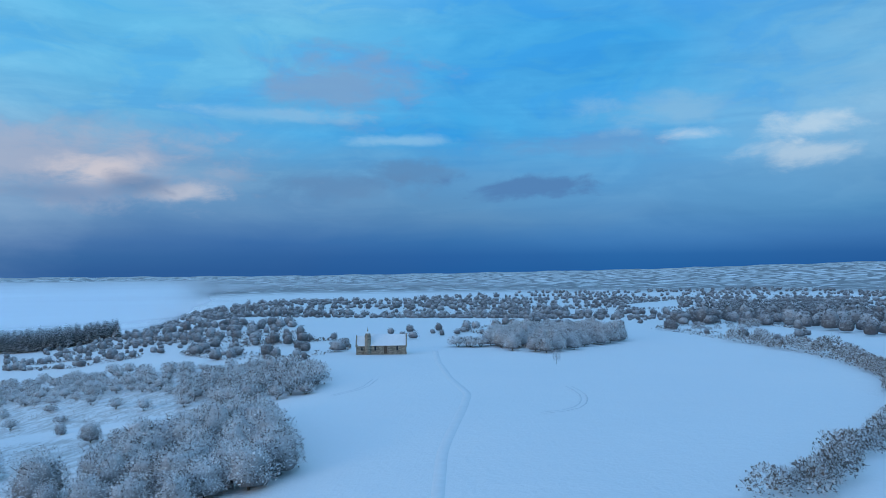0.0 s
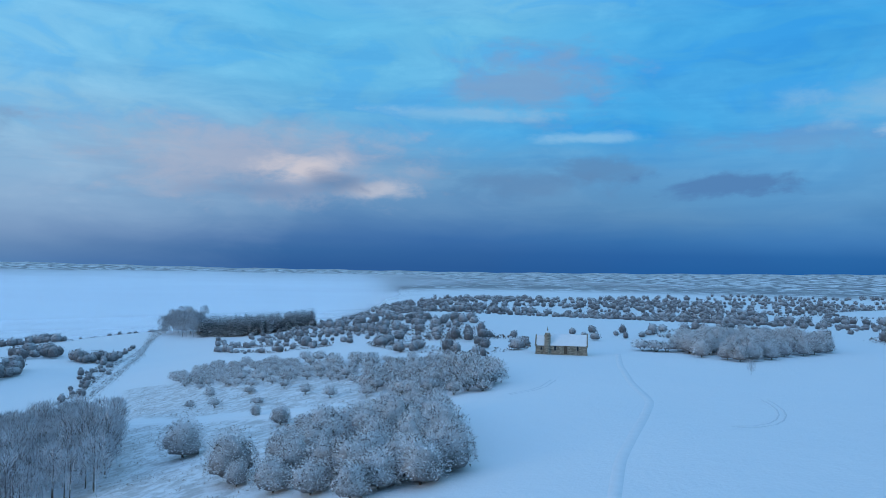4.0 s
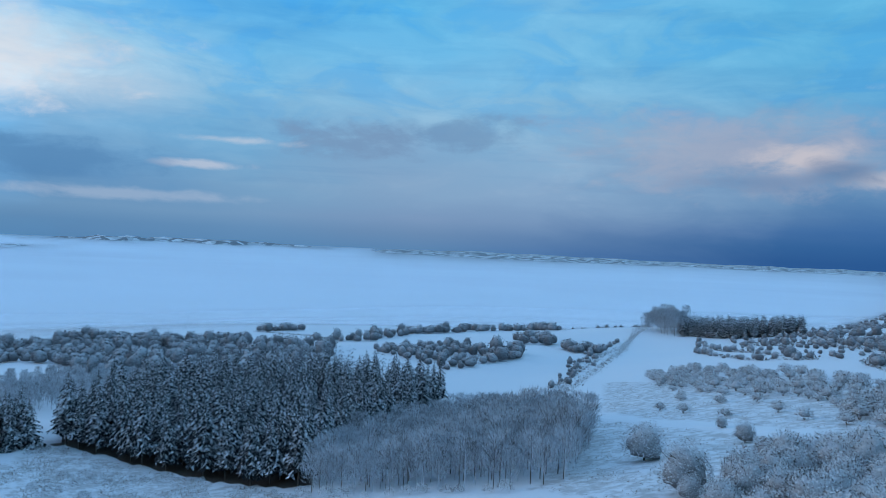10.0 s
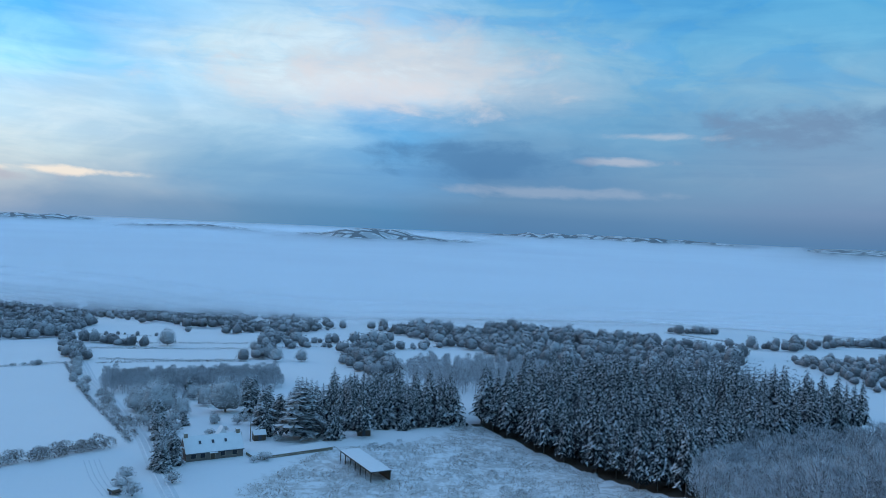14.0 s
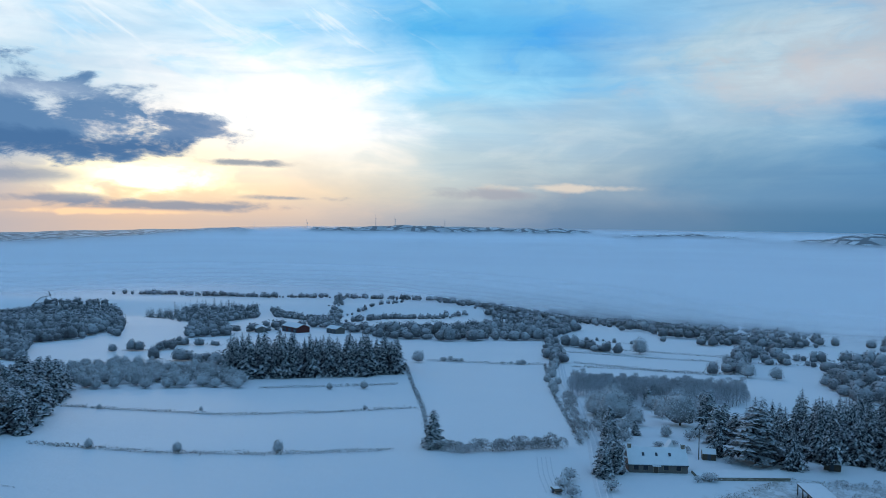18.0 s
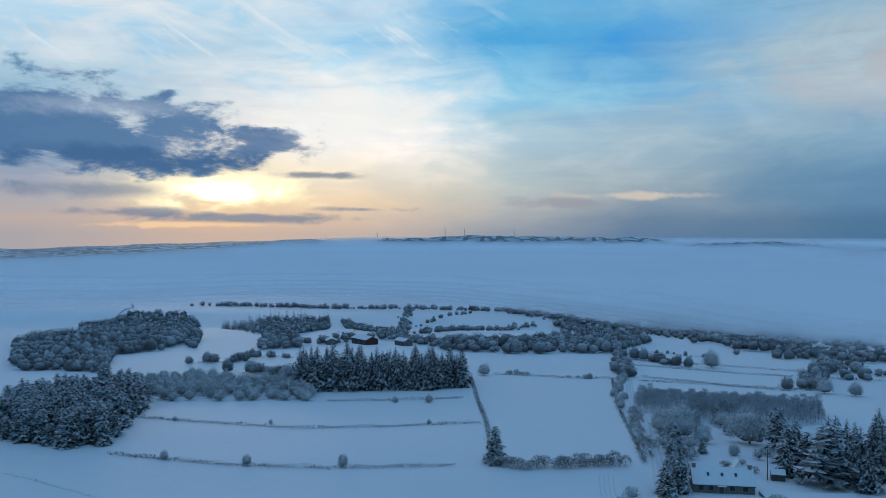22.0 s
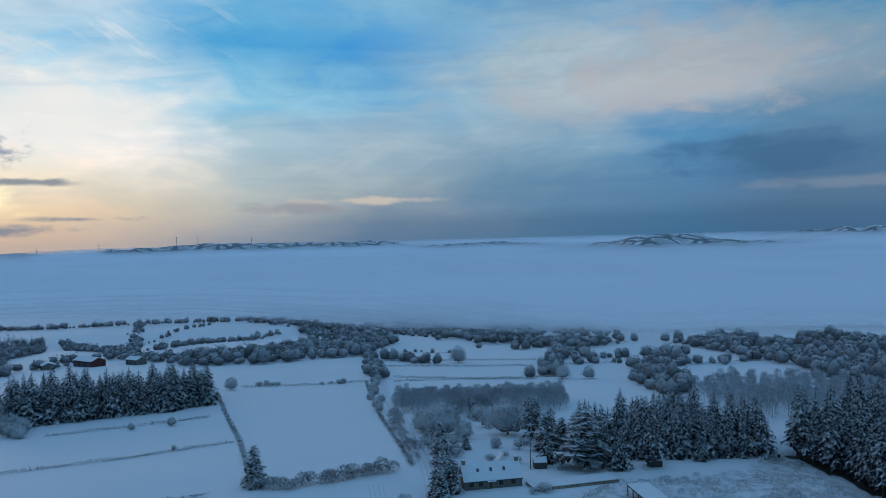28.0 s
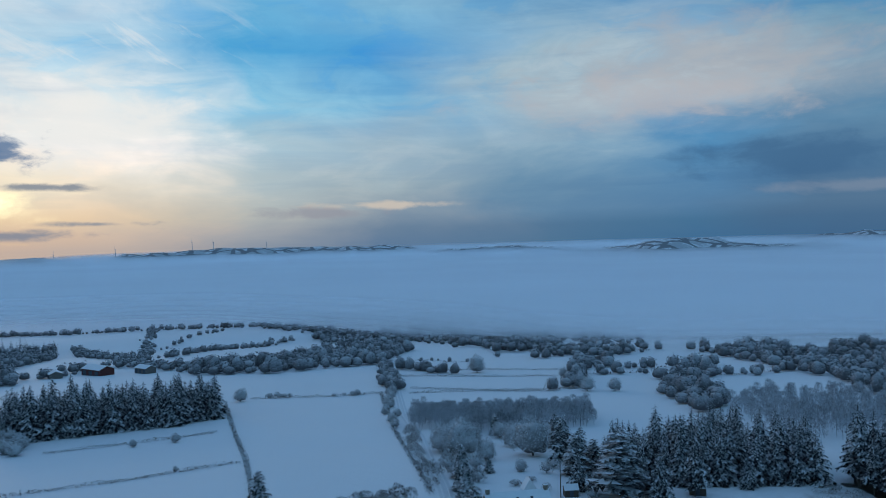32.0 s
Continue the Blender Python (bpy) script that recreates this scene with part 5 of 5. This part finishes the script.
# ---- far woods and hedgerows ----
HEDGEROWS = [
    ("mid", [(-289, -377), (-297, -360), (-305, -340), (-303, -325)], 6, 2, 0.9),
    ("mid", [(-360, -320), (-377, -296), (-409, -313), (-418, -284)], 8, 2, 0.7),
    ("mid", [(-335, -268), (-347, -248), (-333, -223)], 7, 3, 0.9),
    ("far", [(-1026, -902), (-1067, -830), (-1071, -686), (-1127, -593), (-1145, -501), (-1148, -406), (-1031, -313), (-969, -248)], 6, 9, 1.0),
    ("far", [(-870, -525), (-700, -390), (-605, -311), (-565, -248)], 7, 4, 0.85),
    ("far", [(-506, -347), (-522, -326), (-572, -331)], 6, 4, 0.8),
    ("far", [(-594, -327), (-577, -285), (-540, -232)], 6, 4, 0.8),
    ("far", [(-653, -331), (-800, -405), (-927, -469), (-1103, -554)], 13, 3, 0.8),
    ("far", [(-665, -318), (-798, -329), (-949, -294)], 9, 4, 0.8),
    ("far", [(-873, -424), (-960, -430), (-1060, -430)], 18, 3, 0.7),
    ("mid", [(-597, -115), (-530, -98), (-464, -82), (-420, -72)], 6, 1.6, 0.72),
    ("mid", [(-529, -88), (-514, -67), (-497, -47)], 8, 1.5, 0.85),
    ("mid", [(-584, -95), (-578, -74), (-561, -41)], 14, 1.5, 0.4),
    ("far", [(-961, -169), (-821, -90), (-673, -27), (-628, 15), (-583, 43)], 4.5, 14, 1.05),
    ("far", [(-1000, -150), (-900, -60), (-760, 10), (-690, 60)], 5, 18, 1.1),
    ("mid", [(-579, 0), (-590, 16), (-600, 26)], 4, 3, 0.8),
    ("mid", [(-481, 28), (-484, 45), (-483, 61)], 6, 4, 0.95),
    ("mid", [(-418, 18), (-445, 22), (-468, 26), (-519, 26), (-550, 41)], 6, 3, 0.95),
    ("mid", [(-589, 35), (-606, 60), (-623, 83)], 6, 4, 0.95),
    ("mid", [(-517, 35), (-512, 55), (-506, 71)], 6, 2, 0.85),
    ("mid", [(-441, 70), (-480, 89), (-520, 93)], 6, 5, 0.95),
    ("mid", [(-469, 90), (-465, 107), (-483, 141)], 7, 4, 0.7),
    ("mid", [(-614, 118), (-555, 138), (-541, 166)], 6, 6, 0.9),
    ("mid", [(-451, 332), (-437, 356), (-464, 405), (-453, 454), (-459, 524), (-420, 530), (-377, 511)], 6, 6, 0.9),
    ("mid", [(-567, 345), (-561, 361), (-555, 377)], 5, 5, 1.0),
    ("mid", [(-205, 267), (-221, 306), (-257, 362), (-288, 424), (-303, 469)], 9, 3, 0.4),
    ("mid", [(-420, 590), (-330, 585), (-200, 520), (-110, 420), (-60, 330)], 7, 6, 0.55),
]
WOODS = [
    ("mid", [(-361, -475), (-367, -428), (-379, -390), (-453, -411), (-431, -378), (-500, -438), (-547, -500), (-520, -560), (-444, -533), (-389, -512)], 7.0, 0.95),
    ("mid", [(-293, -382), (-304, -330), (-369, -390), (-420, -392), (-379, -400), (-380, -445), (-375, -490)], 7.0, 0.9),
    ("far", [(-587, -449), (-577, -398), (-734, -465), (-880, -561), (-853, -650)], 9.0, 0.9),
    ("far", [(-465, -532), (-570, -522), (-792, -702), (-829, -765), (-826, -824), (-791, -850), (-694, -790)], 7.5, 1.05),
    ("farcon", [(-763, -640), (-587, -449), (-577, -398), (-734, -465), (-880, -561), (-887, -620), (-853, -650)], 8.5, 0.75),
    ("mid", [(-453, -338), (-477, -321), (-552, -377), (-520, -388)], 5.0, 0.85),
    ("mid", [(-518, -226), (-522, -166), (-561, -111), (-620, -107), (-671, -103), (-720, -125), (-640, -175), (-584, -227), (-557, -244)], 6.6, 0.95),
    ("far", [(-720, -125), (-640, -175), (-703, -196), (-830, -157), (-820, -140)], 9.5, 0.95),
    ("far", [(-932, -266), (-901, -229), (-928, -162), (-986, -174), (-979, -244), (-957, -267)], 7.0, 1.0),
    ("mid", [(-393, 57), (-344, 68), (-356, 79), (-401, 82), (-410, 77), (-437, 70)], 5.6, 0.9),
    ("mid", [(-578, 121), (-504, 135), (-470, 137), (-446, 152), (-395, 139), (-384, 149), (-485, 191), (-501, 177), (-589, 179), (-639, 159)], 6.4, 0.85),
    ("mid", [(-556, 179), (-499, 193), (-464, 235), (-437, 259), (-486, 287), (-527, 266), (-577, 241), (-613, 216)], 6.6, 0.9),
    ("mid", [(-384, 149), (-485, 191), (-437, 259), (-486, 287), (-400, 300), (-320, 235), (-312, 160)], 8.5, 0.95),
    ("mid", [(-379, 311), (-311, 286), (-272, 273), (-274, 290), (-282, 323), (-319, 354), (-364, 357), (-372, 332)], 6.0, 0.6),
    ("mid", [(-282, 315), (-281, 343), (-300, 360), (-304, 340)], 5.5, 0.9),
    ("mid", [(-336, 402), (-315, 413), (-339, 443), (-363, 436)], 5.5, 0.85),
    ("mid", [(-305, 405), (-293, 422), (-272, 405), (-290, 396)], 5.0, 0.75),
]
for i, (kind, line, gap, jitter, size) in enumerate(HEDGEROWS):
    row = np.vstack([along(line, gap * 0.8, jitter, 300 + i), along(line, gap, jitter * 1.4, 330 + i)])
    crowd("far_hedgerow", kind, row, "distant frosted hedgerow trees", "hedgerow", size * 0.85, 0.45)
    if kind == "mid":
        hedge(line, 1.4, 2.0, "low frosted hedge under the trees", 0.25, 1.0, seed=340 + i)
for i, (kind, poly, gap, size) in enumerate(WOODS):
    crowd("far_woods", kind, scatter(poly, gap, 400 + i, 4000), "distant frosted woods with rounded crowns", "woodland", size * 1.08, 0.35)
for i, line in enumerate(([(-489, -80), (-481, -32), (-474, 12)], [(-416, -62), (-420, -26), (-413, 13)], [(-518, -78), (-514, -36), (-505, 14)], [(-567, 345), (-500, 350), (-455, 340)], [(-1014, -1053), (-900, -930), (-791, -850)])):
    hedge(line, 1.3, 1.6, "low frosted hedge between far fields", 0.12, 0.9, seed=370 + i)
for x, y, s in ((-501, -35, 1.25), (-413, 26, 0.9), (-411, 39, 0.95)):
    tree("round", x, y, "round frosted tree in a far hedge", "trees in the far hedges", s)
pts = scatter([(-348, 78), (-370, 96), (-368, 129), (-353, 138), (-318, 150), (-300, 140), (-295, 115), (-280, 90), (-289, 80), (-324, 78)], 4.1, 420)
crowd("grey_young_wood", "ash", pts, "dense grey wood of young frosted trees", "woodland", 0.85)
# the low country to the north: scrub and hedged fields
CLEAR = [
    [(-147, 331), (-109, 302), (-200, 420), (-258, 499), (-230, 440)],
    [(-87, 279), (-45, 264), (-37, 219), (-65, 242)],
    [(-89, 285), (-54, 269), (-29, 267), (-25, 239), (-39, 217), (-57, 243)],
    [(14, 307), (57, 386), (64, 329), (23, 269)],
    [(91, 312), (138, 348), (145, 300), (117, 243), (104, 261)],
    [(175, 944), (257, 996), (208, 808), (137, 746)],
    [(281, 1117), (489, 1471), (328, 971), (260, 931)],
    [(-222, 491), (-50, 303), (-47, 287), (-211, 466)],
    [(-39, 859), (12, 934), (16, 850), (-28, 708)],
    [(-144, 407), (-55, 275), (-34, 266), (-53, 265), (-134, 375)],
]
for i, poly in enumerate(CLEAR):
    ring = poly + poly[:1]
    near = math.hypot(*poly[0]) < 620
    crowd("field_hedgerow", "mid" if near else "far", along(ring, 11 if near else 9, 1.5, 80 + i), "frosted hedgerow trees round a far field", "hedgerow", 0.42, 0.5)
    hedge(ring, 1.3, 1.4, "low dark hedge round a far field", 0.25 if near else 0.6, 1.0, seed=200 + i)
SCRUB = [
    ("mid", [(-330, 640), (-110, 300), (-40, 285), (-15, 262), (30, 305), (90, 330), (140, 420), (250, 620), (60, 800), (-200, 800)], 7.5, 0.36, 0.15, 57),
    ("mid", [(120, 380), (106, 330), (150, 300), (150, 262), (330, 360), (520, 700), (300, 660)], 6.5, 0.8, -1.2, 58),
    ("far", [(-400, 800), (250, 620), (700, 900), (600, 1500), (-200, 1500), (-600, 1100)], 15.0, 0.9, -0.4, 59),
    ("far", [(250, 620), (700, 900), (1100, 1500), (1000, 2200), (300, 2000), (-100, 1500), (600, 1500)], 22.0, 1.0, -0.1, 60),
]
RIDGE = [(-198, 522), (-237, 508), (-280, 514), (-297, 548), (-215, 552)]
for kind, poly, gap, size, cover, seed in SCRUB:
    p = scatter(poly, gap, seed, 6000)
    keep = np.sin(p[:, 0] * 0.021 + 1.1 * np.sin(p[:, 1] * 0.013)) + np.sin(p[:, 1] * 0.027 + 0.8 * np.sin(p[:, 0] * 0.017)) > cover
    for f in CLEAR + [RIDGE]:
        keep &= ~inside(f, p[:, 0], p[:, 1])
    crowd("far_woods", kind, p[keep], "distant frosted woods and hedges", "woodland", size, 0.3)
crowd("ridge_conifers", "block", scatter(RIDGE, 3.6, 61), "dark snowy conifer block on the ridge", "woodland", 0.92, 0.1)
crowd("grey_copse", "ash", scatter([(-282, 511), (-314, 522), (-320, 550), (-294, 548)], 3.6, 63), "pale frosted copse beside the conifers", "woodland", 1.5)
crowd("far_conifers", "farcon", scatter([(144, 431), (244, 560), (330, 640), (360, 600), (300, 540), (180, 425)], 5.5, 62), "dark snowy conifer wood beyond the field", "woodland", 0.95)

# ---- marks in the snow ----
ribbon("snow_path", [(-3.1, 82), (-1.7, 104.6), (2.6, 131.2), (4.8, 148.8), (2.1, 171.7), (0.7, 203), (0.7, 231)], 1.8, 0.02, M_FAINT, "faint trodden path across the snowfield", "structure")
for off in (-0.55, 0.55):
    ribbon("tyre_mark", [(15.6, 127.6), (20, 129.2), (24.3, 136.2), (26.5, 146.4), (25.4, 156.5)], 0.35, 0.03, M_TRACK, "curved tyre mark in the snow", "structure", side=off)
    ribbon("tyre_mark", [(-21.5, 154), (-16.2, 158.2), (-14, 172.4)], 0.3, 0.03, M_TRACK, "short tyre mark in the snow", "structure", side=off)
for off in (-1.6, -0.4, 0.8, 2.0):
    ribbon("tyre_mark", [(-207.7, -30.6), (-192.8, -26.7), (-179.3, -21.7)], 0.3, 0.03, M_TRACK, "muddy tyre mark by the lane", "structure", side=off)
hedge([(-204, 14), (-209, 24), (-213, 33)], 0.7, 0.5, "low snowy garden wall hedge", 0.1, 0.4, seed=15)
